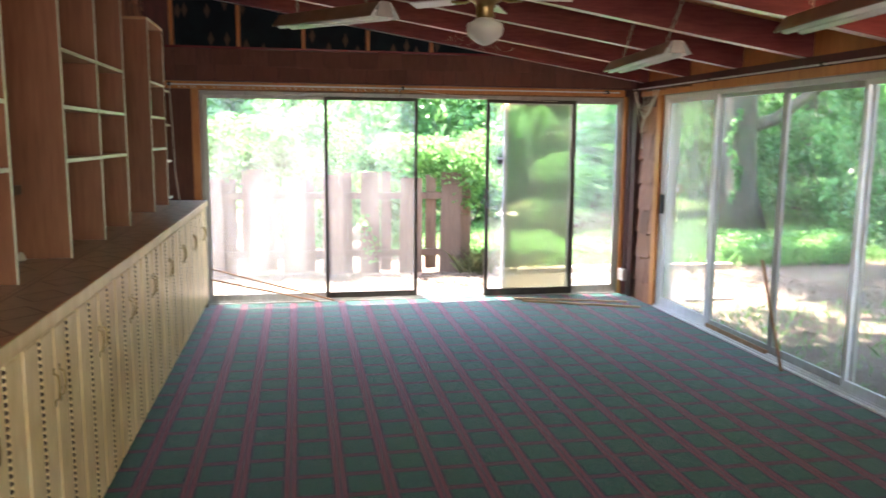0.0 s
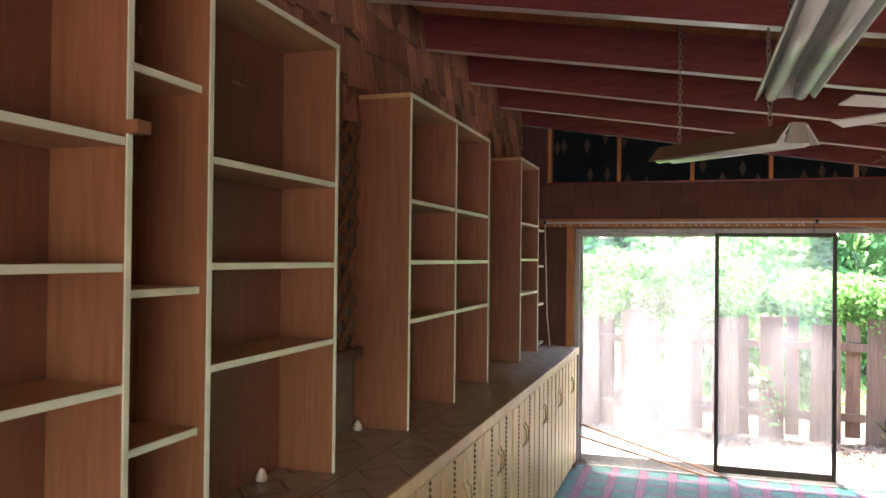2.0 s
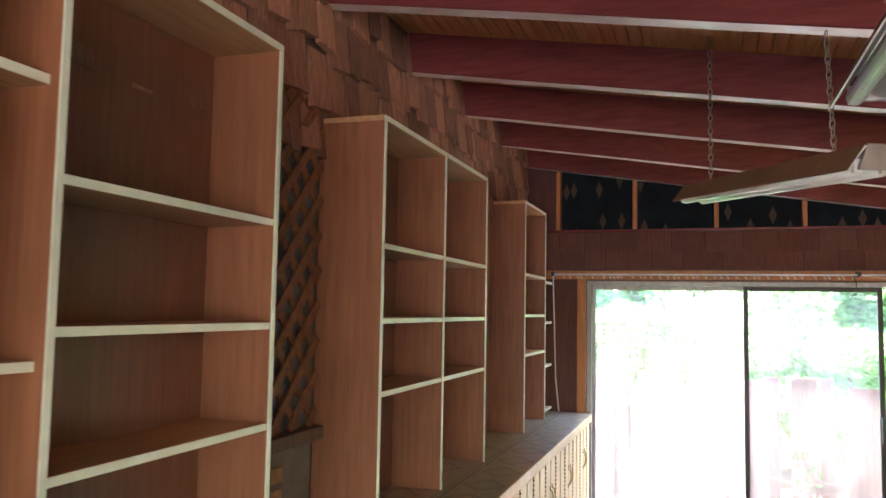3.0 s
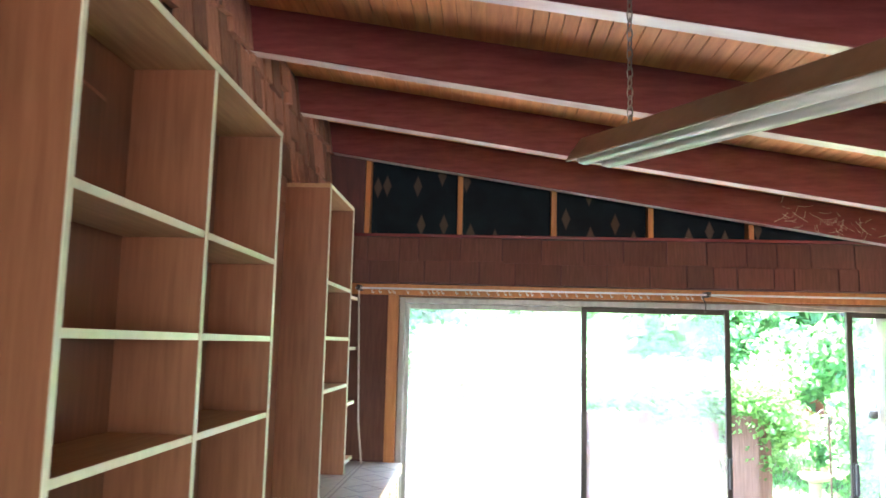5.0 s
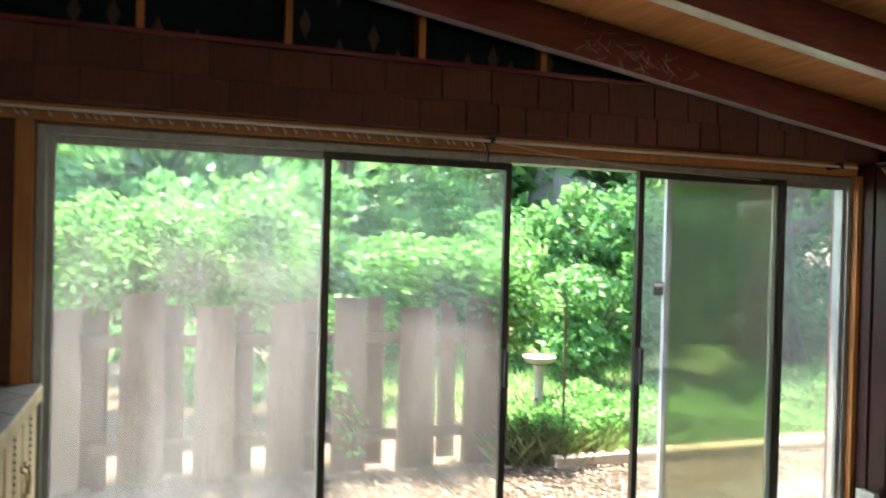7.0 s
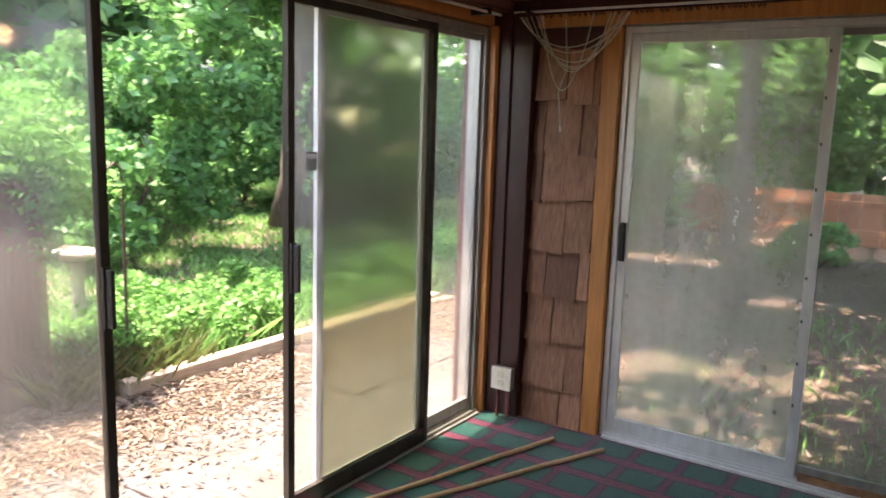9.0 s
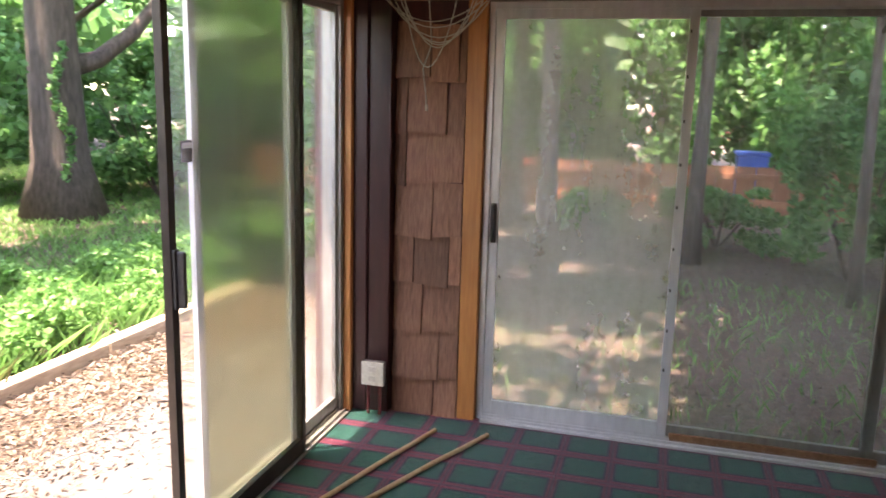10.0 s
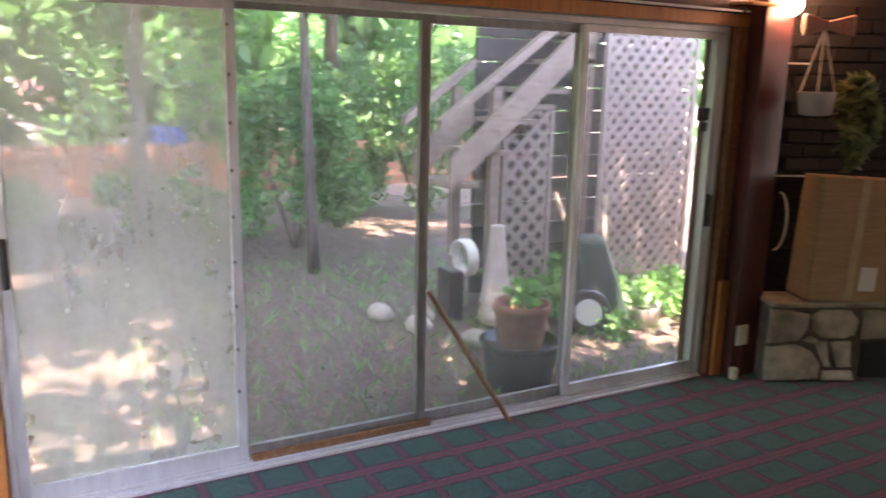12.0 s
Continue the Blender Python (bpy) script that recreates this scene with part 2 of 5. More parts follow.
def band(axis, period, phase, half, soft):
    u = math2(nt, "DIVIDE", math2(nt, "SUBTRACT", pos.outputs[axis], phase), period)
    d = math2(nt, "ABSOLUTE", math2(nt, "SUBTRACT", math2(nt, "FRACT", math2(nt, "ADD", u, 0.5)), 0.5))
    d = math2(nt, "MULTIPLY", d, period)
    s = nt.nodes.new("ShaderNodeMapRange")
    nt.links.new(d, s.inputs["Value"])
    for k, v in (("From Min", half - soft), ("From Max", half + soft), ("To Min", 1.0), ("To Max", 0.0)):
        s.inputs[k].default_value = v
    return s.outputs[0]


PX, PY = 0.2285, 0.222
fx = math2(nt, "MAXIMUM", band(0, PX, 0.100, 0.026, 0.004), 0.0)
fy = math2(nt, "MAXIMUM", band(1, PY, -0.030, 0.016, 0.004), 0.0)
ex = math2(nt, "MAXIMUM", band(0, PX, 0.100, 0.040, 0.004), band(1, PY, -0.030, 0.026, 0.004))
inner = math2(nt, "MAXIMUM", band(0, PX, 0.100, 0.008, 0.003), band(1, PY, -0.030, 0.005, 0.003))
wp = world_pos(nt)
tuft = noise_tex(nt, wp, 320.0, 2.0)
wear = noise_tex(nt, wp, 2.2, 5.0)
green = ramp(nt, noise_tex(nt, wp, 45.0, 4.0), [(0.3, (0.003, 0.048, 0.035)), (0.7, (0.006, 0.092, 0.067))])
col = mixc(nt, ex, green, (0.014, 0.015, 0.032))
col = mixc(nt, math2(nt, "MULTIPLY", fy, 0.85), col, (0.13, 0.018, 0.038))
col = mixc(nt, math2(nt, "MULTIPLY", fx, 0.9), col, (0.19, 0.022, 0.046))
col = mixc(nt, math2(nt, "MULTIPLY", inner, 0.55), col, (0.03, 0.03, 0.05))
col = mixc(nt, 1.0, col, ramp(nt, tuft, [(0.3, (0.65, 0.65, 0.65)), (0.7, (1.3, 1.3, 1.3))]), "MULTIPLY")
col = mixc(nt, ramp(nt, wear, [(0.5, (0, 0, 0)), (0.75, (0.2, 0.2, 0.2))]), col, (0.05, 0.05, 0.06))
nt.links.new(col, b.inputs["Base Color"])
b.inputs["Roughness"].default_value = 0.9
b.inputs["Specular IOR Level"].default_value = 0.3
b.inputs["Sheen Weight"].default_value = 0.28
b.inputs["Sheen Roughness"].default_value = 0.35
bump(nt, b, tuft, 0.5, 0.006)
M["carpet"] = m

# counter: glossy beige sheet with rows of brown diamond outlines
m, nt, b = mat("patterned_counter")
wp = world_pos(nt)
pos = nt.nodes.new("ShaderNodeSeparateXYZ")
nt.links.new(wp, pos.inputs[0])


def diamond(px, py, cx, cy, r0, r1):
    """The ring between two diamonds, repeated every px by py."""
    def cell(ax, p, c):
        u = math2(nt, "DIVIDE", math2(nt, "SUBTRACT", pos.outputs[ax], c), p)
        return math2(nt, "MULTIPLY", math2(nt, "ABSOLUTE", math2(nt, "SUBTRACT", math2(nt, "FRACT", math2(nt, "ADD", u, 0.5)), 0.5)), p)
    d = math2(nt, "ADD", math2(nt, "MULTIPLY", cell(0, px, cx), 1.0), math2(nt, "MULTIPLY", cell(1, py, cy), 0.85))
    return math2(nt, "MULTIPLY", math2(nt, "LESS_THAN", d, r1), math2(nt, "GREATER_THAN", d, r0))


ring = diamond(0.30, 0.30, -0.10, 0.0, 0.085, 0.103)
inner_ring = diamond(0.30, 0.30, -0.10, 0.0, 0.066, 0.070)
line = math2(nt, "LESS_THAN", math2(nt, "ABSOLUTE", math2(nt, "ADD", pos.outputs[0], 0.215)), 0.006)
line2 = math2(nt, "LESS_THAN", math2(nt, "ABSOLUTE", math2(nt, "ADD", pos.outputs[0], 0.240)), 0.003)
pat = math2(nt, "MAXIMUM", math2(nt, "MAXIMUM", ring, inner_ring), math2(nt, "MAXIMUM", line2, line))
base = ramp(nt, noise_tex(nt, wp, 24.0, 5.0), [(0.3, (0.30, 0.25, 0.195)), (0.7, (0.44, 0.38, 0.31))])
col = mixc(nt, math2(nt, "MULTIPLY", pat, 0.8), base, (0.10, 0.065, 0.045))
col = mixc(nt, ramp(nt, noise_tex(nt, wp, 3.0, 5.0), [(0.45, (0, 0, 0)), (0.75, (0.4, 0.4, 0.4))]), col, (0.33, 0.27, 0.21))
nt.links.new(col, b.inputs["Base Color"])
b.inputs["Roughness"].default_value = 0.28
M["counter"] = m


def dirty_glass(name, low, high, tint=(0.90, 0.87, 0.84), streak=(3, 3, 0.7), through_film=0.6, frost=0.3, blur=0.10, dim=(0.95, 0.97, 0.95)):
    """Clear pane under a film of dust: low and high are the film's cover, cleanest and dirtiest."""
    m, nt, b = mat(name)
    nt.nodes.remove(b)
    wp = world_pos(nt, streak)
    cover = nt.nodes.new("ShaderNodeMapRange")
    f = math2(nt, "ADD", math2(nt, "MULTIPLY", noise_tex(nt, wp, 1.3, 5.0), 0.8), math2(nt, "MULTIPLY", noise_tex(nt, world_pos(nt, (9, 9, 9)), 3.0, 3.0), 0.2))
    nt.links.new(f, cover.inputs["Value"])
    for k, v in (("From Min", 0.32), ("From Max", 0.68), ("To Min", low), ("To Max", high)):
        cover.inputs[k].default_value = v
    clear = nt.nodes.new("ShaderNodeBsdfTransparent")
    clear.inputs["Color"].default_value = (0.95, 0.955, 0.945, 1)
    dust = nt.nodes.new("ShaderNodeBsdfDiffuse")
    dust.inputs["Color"].default_value = (*tint, 1)
    glow = nt.nodes.new("ShaderNodeBsdfTranslucent")
    glow.inputs["Color"].default_value = (*tint, 1)
    film = nt.nodes.new("ShaderNodeMixShader")
    film.inputs["Fac"].default_value = through_film
    nt.links.new(dust.outputs[0], film.inputs[1])
    nt.links.new(glow.outputs[0], film.inputs[2])
    mx = nt.nodes.new("ShaderNodeMixShader")
    nt.links.new(cover.outputs[0], mx.inputs["Fac"])
    soft = nt.nodes.new("ShaderNodeBsdfRefraction")
    soft.inputs["Roughness"].default_value = blur
    soft.inputs["IOR"].default_value = 1.03
    soft.inputs["Color"].default_value = (*dim, 1)
    see = nt.nodes.new("ShaderNodeMixShader")
    see.inputs["Fac"].default_value = frost
    nt.links.new(clear.outputs[0], see.inputs[1])
    nt.links.new(soft.outputs[0], see.inputs[2])
    nt.links.new(see.outputs[0], mx.inputs[1])
    nt.links.new(film.outputs[0], mx.inputs[2])
    gl = nt.nodes.new("ShaderNodeBsdfGlossy")
    gl.inputs["Roughness"].default_value = 0.05
    lw = nt.nodes.new("ShaderNodeLayerWeight")
    gloss = math2(nt, "ADD", math2(nt, "MULTIPLY", math2(nt, "POWER", lw.outputs["Facing"], 5.0), 0.35), 0.02)
    top = nt.nodes.new("ShaderNodeMixShader")
    nt.links.new(gloss, top.inputs["Fac"])
    nt.links.new(mx.outputs[0], top.inputs[1])
    nt.links.new(gl.outputs[0], top.inputs[2])
    nt.links.new(top.outputs[0], nt.nodes["Material Output"].inputs["Surface"])
    return m


M["glass"] = dirty_glass("dusty_glass", 0.022, 0.115, frost=0.42, blur=0.11)
M["glass_mid"] = dirty_glass("lightly_dusty_glass", 0.018, 0.090, frost=0.16, blur=0.09)
M["glass_east"] = dirty_glass("grimy_glass", 0.035, 0.115, frost=0.05, blur=0.06)
M["glass_hazy"] = dirty_glass("fogged_glass", 0.22, 0.37, frost=0.26, blur=0.08)
M["glass_clean"] = dirty_glass("thin_dusty_glass", 0.02, 0.10, frost=0.1, blur=0.08)
M["glass_hazy_light"] = dirty_glass("hazy_glass", 0.035, 0.10, frost=0.3, blur=0.10)
# blurred and dimmed to stand in for two dirty panes overlapping
M["screen"] = dirty_glass("murky_double_glass", 0.008, 0.022, (0.70, 0.70, 0.56), (0.6, 0.6, 0.6), 0.7, 1.0, 0.34, (0.58, 0.60, 0.51))

# frosted lamp glass and the lit globe
m, nt, b = mat("frosted_lamp_glass")
b.inputs["Base Color"].default_value = (0.78, 0.77, 0.74, 1)
b.inputs["Roughness"].default_value = 0.3
b.inputs["Transmission Weight"].default_value = 0.35
M["frost"] = m
m, nt, b = mat("lit_globe")
b.inputs["Base Color"].default_value = (0.9, 0.8, 0.7, 1)
b.inputs["Emission Color"].default_value = (1.0, 0.62, 0.36, 1)
b.inputs["Emission Strength"].default_value = 6.0
M["lit"] = m

# dark blue cloth with pale lozenges
m, nt, b = mat("lozenge_cloth")
wp = world_pos(nt)
vo = node(nt, "ShaderNodeTexVoronoi", Scale=1.0, Randomness=0.75)
vo.voronoi_dimensions = "2D"
mp = nt.nodes.new("ShaderNodeMapping")
mp.inputs["Rotation"].default_value = (radians(90), 0, 0)
mp.inputs["Scale"].default_value = (6.6, 4.0, 2.7)
mp.vector_type = "POINT"
nt.links.new(wp, mp.inputs["Vector"])
nt.links.new(mp.outputs[0], vo.inputs["Vector"])
vo.distance = "MANHATTAN"
spot = ramp(nt, vo.outputs["Distance"], [(0.15, (0.6, 0.6, 0.6)), (0.21, (0, 0, 0))])
base = ramp(nt, noise_tex(nt, wp, 5.0, 4.0), [(0.35, (0.002, 0.006, 0.011)), (0.7, (0.005, 0.014, 0.021))])
nt.links.new(mixc(nt, spot, base, (0.15, 0.098, 0.068)), b.inputs["Base Color"])
b.inputs["Roughness"].default_value = 0.6
b.inputs["Specular IOR Level"].default_value = 0.15
M["cloth"] = m

# ground: worn soil, leaf crumbs and moss
m, nt, b = mat("yard_ground")
wp = world_pos(nt)
soil = ramp(nt, noise_tex(nt, wp, 16.0, 8.0, 0.7), [(0.3, (0.06, 0.038, 0.031)), (0.5, (0.115, 0.075, 0.062)), (0.72, (0.19, 0.132, 0.112))])
moss = ramp(nt, noise_tex(nt, wp, 1.1, 6.0, 0.65), [(0.48, (0, 0, 0)), (0.66, (0.34, 0.34, 0.34))])
col = mixc(nt, moss, soil, (0.075, 0.12, 0.03))
nt.links.new(col, b.inputs["Base Color"])
b.inputs["Roughness"].default_value = 0.95
bump(nt, b, noise_tex(nt, wp, 30.0, 6.0), 0.8, 0.03)
M["ground"] = m


# ---- mesh helpers ----
def box(bm, x0, x1, y0, y1, z0, z1, bevel=0.0):
    before = set(bm.verts)
    vs = [bm.verts.new((x, y, z)) for x in (x0, x1) for y in (y0, y1) for z in (z0, z1)]
    q = [(0, 1, 3, 2), (4, 6, 7, 5), (0, 4, 5, 1), (2, 3, 7, 6), (0, 2, 6, 4), (1, 5, 7, 3)]
    fs = [bm.faces.new([vs[i] for i in f]) for f in q]
    if bevel:
        es = {e for f in fs for e in f.edges}
        bmesh.ops.bevel(bm, geom=list(es), offset=bevel, segments=2, affect="EDGES", profile=0.6)
    return [v for v in bm.verts if v not in before] if bevel else vs


def turned(bm, profile, seg=20, at=(0, 0, 0)):
    """A lathe shape round z from (radius, height) pairs."""
    rings = []
    for r, z in profile:
        rings.append([bm.verts.new((at[0] + r * math.cos(2 * math.pi * i / seg), at[1] + r * math.sin(2 * math.pi * i / seg), at[2] + z)) for i in range(seg)])
    for a, c in zip(rings, rings[1:]):
        for i in range(seg):
            bm.faces.new((a[i], a[(i + 1) % seg], c[(i + 1) % seg], c[i]))
    for r in (rings[0][::-1], rings[-1]):
        bm.faces.new(r)


def tube(bm, pts, radius, seg=8):
    """A round bar along points; radius may be a list."""
    pts = [Vector(p) for p in pts]
    rs = radius if isinstance(radius, (list, tuple)) else [radius] * len(pts)
    rings = []
    for i, p in enumerate(pts):
        d = (pts[min(i + 1, len(pts) - 1)] - pts[max(i - 1, 0)]).normalized()
        a = d.orthogonal().normalized() if i == 0 else (a - d * a.dot(d)).normalized()
        c = d.cross(a)
        rings.append([bm.verts.new(p + (a * math.cos(2 * math.pi * k / seg) + c * math.sin(2 * math.pi * k / seg)) * rs[i]) for k in range(seg)])
    for a2, c2 in zip(rings, rings[1:]):
        for k in range(seg):
            bm.faces.new((a2[k], a2[(k + 1) % seg], c2[(k + 1) % seg], c2[k]))
    bm.faces.new(rings[0][::-1])
    bm.faces.new(rings[-1])


def mesh_of(name, bm, material, smooth=False):
    bmesh.ops.recalc_face_normals(bm, faces=bm.faces)
    me = bpy.data.meshes.new(name)
    bm.to_mesh(me)
    bm.free()
    me.materials.append(material)
    if smooth:
        for p in me.polygons:
            p.use_smooth = True
    return me


def part(name, bm, material, parent, label="", smooth=False):
    ob = new(name, mesh_of(name, bm, material, smooth))
    ob.parent = parent
    return tagged(ob, label)


def thing(name, at, label, category, group="", kind=""):
    ob = new(name)
    ob.empty_display_size = 0.1
    ob.matrix_world = at if isinstance(at, Matrix) else Matrix.Translation(at)
    return tagged(ob, label, category, group, kind)


def solid(name, bm, material, label, category, group="", kind="", smooth=False):
    return tagged(new(name, mesh_of(name, bm, material, smooth)), label, category, group, kind)


def bx(*a, **k):
    bm = bmesh.new()
    box(bm, *a, **k)
    return bm


def bar(pts, radius, seg=8):
    bm = bmesh.new()
    tube(bm, pts, radius, seg)
    return bm


def structure(name, boxes, material, label, category="wall", bevel=0.0):
    bm = bmesh.new()
    for bb in boxes:
        box(bm, *bb, bevel=bevel)
    return solid(name, bm, material, label, category, kind="structure")


rng = np.random.default_rng(7)


def leaves(name, blobs, n, size, material, label, category, kind="", parent=None, flat=0.0, long=1.7):
    """Many small folded leaves in clumps: blobs are (x, y, z, rx, ry, rz)."""
    blobs = np.array(blobs, float)
    vol = blobs[:, 3] * blobs[:, 4] * blobs[:, 5]
    pick = rng.choice(len(blobs), n, p=vol / vol.sum())
    d = rng.normal(size=(n, 3))
    d /= np.linalg.norm(d, axis=1)[:, None]
    rad = rng.random(n) ** 0.45
    c = blobs[pick, :3] + d * rad[:, None] * blobs[pick, 3:]
    a = rng.normal(size=(n, 3))
    a[:, 2] *= 1 - flat
    a /= np.linalg.norm(a, axis=1)[:, None]
    u = rng.normal(size=(n, 3))
    u[:, 2] *= 1 - flat
    w = np.cross(a, u)
    w /= np.linalg.norm(w, axis=1)[:, None] + 1e-9
    s = size * (0.6 + 0.8 * rng.random(n))[:, None]
    nrm = np.cross(a, w)
    co = np.empty((n, 4, 3))
    co[:, 0] = c - a * s * long / 2
    co[:, 1] = c + w * s * 0.5 + nrm * s * 0.15
    co[:, 2] = c + a * s * long / 2
    co[:, 3] = c - w * s * 0.5 + nrm * s * 0.15
    return raw(name, co.reshape(-1, 3), n, material, label, category, kind, parent)


def raw(name, co, n, material, label, category, kind="", parent=None):
    me = bpy.data.meshes.new(name)
    me.vertices.add(len(co))
    me.vertices.foreach_set("co", co.ravel())
    i = np.arange(n)[:, None] * 4
    tri = np.concatenate([i + [0, 1, 2], i + [0, 2, 3]], 1).reshape(-1, 3)
    me.loops.add(tri.size)
    me.loops.foreach_set("vertex_index", tri.ravel().astype(np.int32))
    me.polygons.add(len(tri))
    me.polygons.foreach_set("loop_start", np.arange(0, tri.size, 3, dtype=np.int32))
    me.update()
    me.validate()
    me.materials.append(material)
    ob = new(name, me)
    ob.parent = parent
    return tagged(ob, label, category, kind=kind)


def blades(name, x0, x1, y0, y1, z, n, h, w, material, label, category, keep=None):
    """Upright tapering blades or stems scattered over a patch."""
    c = np.stack([x0 + (x1 - x0) * rng.random(n), y0 + (y1 - y0) * rng.random(n), np.full(n, z)], 1)
    if keep is not None:
        c = c[keep(c)]
        n = len(c)
    ang = rng.random(n) * 2 * np.pi
    side = np.stack([np.cos(ang), np.sin(ang), np.zeros(n)], 1)
    lean = rng.normal(size=(n, 3)) * 0.4
    hh = h * (0.4 + 0.9 * rng.random(n))[:, None]
    lean[:, 2] = 1
    co = np.empty((n, 4, 3))
    co[:, 0] = c
    co[:, 1] = c + lean * hh * 0.55 + side * w
    co[:, 2] = c + lean * hh * np.array([1.25, 1.25, 1.0])
    co[:, 3] = c + lean * hh * 0.55 - side * w
    return raw(name, co.reshape(-1, 3), n, material, label, category, "stuff")


# ---- the room ----
FZ = 0.04                                      # carpet level
CT = 1.04                                      # counter top level
XW, XE, YS = -0.50, 4.26, -9.2                 # west wall, east door plane, south wall; the north doors stand at y = 0


def under(x):
    """The rafters' underside."""
    return 2.86 - 0.156 * x


structure("floor", [(-0.62, 4.42, -9.3, 0.10, -0.10, FZ)], M["carpet"], "green and crimson plaid wall-to-wall carpet", "carpet")
structure("wall_west", [(-0.64, XW - 0.012, -9.3, 0.14, -0.1, 3.3)], M["wall"], "dark wood wall behind the bookcases")
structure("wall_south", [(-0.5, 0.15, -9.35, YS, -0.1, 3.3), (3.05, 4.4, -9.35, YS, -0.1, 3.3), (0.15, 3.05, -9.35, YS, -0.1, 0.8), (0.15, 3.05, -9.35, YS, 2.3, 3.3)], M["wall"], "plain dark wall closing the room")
structure("wall_north", [(-0.5, -0.037, 0.0, 0.14, -0.1, 2.45), (4.122, 4.42, 0.0, 0.14, -0.1, 2.45), (-0.037, 4.122, 0.0, 0.14, 2.06, 2.435)], M["maroon_flat"], "dark red framing round the glass doors")
structure("wall_east", [(4.24, 4.40, -0.674, 0.0, -0.1, 2.05), (4.24, 4.42, -4.42, -4.297, -0.1, 2.05), (4.24, 4.42, -4.9, 0.0, 2.06, 2.195), (4.28, 4.42, -9.3, -4.42, -0.1, 2.195)], M["maroon_flat"], "dark red framing of the window wall")
structure("wall_east_top", [(4.30, 4.40, -9.3, 0.0, 2.197, 2.42)], M["pine"], "orange pine blocking above the header")

# ceiling of narrow boards with open joints
bm = bmesh.new()
x = -0.64
while x < 4.6:
    w = 0.056
    vs = box(bm, x + 0.002, x + w - 0.002, -9.35, 0.38, 0, 0.024)
    for v in vs:
        v.co.z += under(v.co.x) + 0.192
    x += w
box_lo = box(bm, -0.66, 4.62, -9.36, 0.39, 0.026, 0.05)
for v in box_lo:
    v.co.z += under(v.co.x) + 0.192
solid("ceiling", bm, M["board"], "sloping ceiling of orange pine boards", "ceiling", kind="structure")

# rafters
RAFTERS = [-0.150, -0.985, -1.83, -2.68, -3.55, -4.41, -5.27, -6.13, -6.99, -7.85, -8.71]
for i, y in enumerate(RAFTERS):
    bm = bmesh.new()
    segs = 14
    ring = []
    for k in range(segs + 1):
        xx = XW - 0.01 + (4.55 - XW) * k / segs
        j = 0.004 * math.sin(i * 2.1 + k * 1.3)
        zz = under(xx)
        ring.append([bm.verts.new(p) for p in ((xx, y - 0.040 + j, zz + 0.005), (xx, y - 0.035 + j, zz), (xx, y + 0.035 + j, zz), (xx, y + 0.040 + j, zz + 0.005), (xx, y + 0.040 + j, zz + 0.19), (xx, y - 0.040 + j, zz + 0.19))])
    for a, c in zip(ring, ring[1:]):
        for k in range(6):
            f = bm.faces.new((a[k], a[(k + 1) % 6], c[(k + 1) % 6], c[k]))
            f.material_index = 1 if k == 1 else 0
    bm.faces.new(ring[0][::-1])
    bm.faces.new(ring[-1])
    ob = solid("rafter", bm, M["maroon"], "maroon painted ceiling rafter, worn underneath with pale window reflection painted in", "rafter", "ceiling rafters", "structure")
    ob.data.materials.append(M["primer_sheen"])

# north header: trim, sill and clerestory with cloth behind mullions
structure("door_head_north", [(-0.04, 4.12, 0.0, 0.09, 2.0522, 2.0598)], M["dowel_dark"], "brown wood strip above the doors", "trim")
structure("door_head_east", [(4.242, 4.34, -4.30, -0.66, 2.0472, 2.0598)], M["greyframe"], "grey aluminium strip above the doors", "trim")
structure("trim_north", [(-0.42, 4.12, -0.035, -0.001, 2.062, 2.13)], M["pine"], "orange pine strip over the glass doors", "trim", 0.003)
structure("header_north", [(-0.5, 4.22, -0.085, -0.001, 2.132, 2.417)], M["maroon_flat"], "dark red header beam behind shingles", "beam")
structure("sill_north", [(-0.48, 3.3, -0.118, -0.001, 2.419, 2.439)], M["maroon"], "thin maroon ledge under the clerestory", "ledge", 0.003)
bm = bmesh.new()
vs = box(bm, XW - 0.01, 4.4, 0.02, 0.12, 2.435, 3.0)
for v in vs:
    if v.co.z > 2.9:
        v.co.z = max(2.445, under(v.co.x) + 0.19)
solid("clerestory_panel", bm, M["cloth"], "dark blue clerestory cloth with pale lozenges", "cloth", kind="structure")
for x in (-0.255, 0.331, 0.919, 1.515, 2.125):
    bm = bx(x - 0.016, x + 0.016, -0.06, 0.018, 2.441, under(x) + 0.15, bevel=0.003)
    solid("mullion", bm, M["pine"], "slim orange pine clerestory mullion", "mullion", "clerestory mullions", "structure")
structure("corner_wall", [(-0.5, -0.275, -0.06, -0.001, 2.441, 3.05), ], M["maroon_flat"], "dark red infill beside the clerestory", "wall")

# jambs and posts
structure("jamb_north_west", [(-0.105, -0.040, -0.045, -0.001, FZ, 2.06)], M["pine"], "orange pine door jamb", "jamb", 0.003)
structure("jamb_north_east", [(4.118, 4.150, -0.05, -0.001, FZ, 2.06)], M["pine"], "orange pine door jamb", "jamb", 0.003)
structure("corner_post", [(4.152, 4.238, -0.12, -0.002, FZ, 2.13), (4.165, 4.238, -0.235, -0.124, FZ, 2.13)], M["maroon_shaded"], "maroon stained corner post of two timbers", "post", 0.006)
structure("jamb_east_north", [(4.205, 4.238, -0.672, -0.585, FZ, 2.05)], M["pine"], "orange pine door jamb beside shingles", "jamb", 0.003)
structure("trim_east", [(4.205, 4.238, -4.42, -0.10, 2.052, 2.115)], M["pine"], "orange pine strip over the window wall", "trim", 0.003)
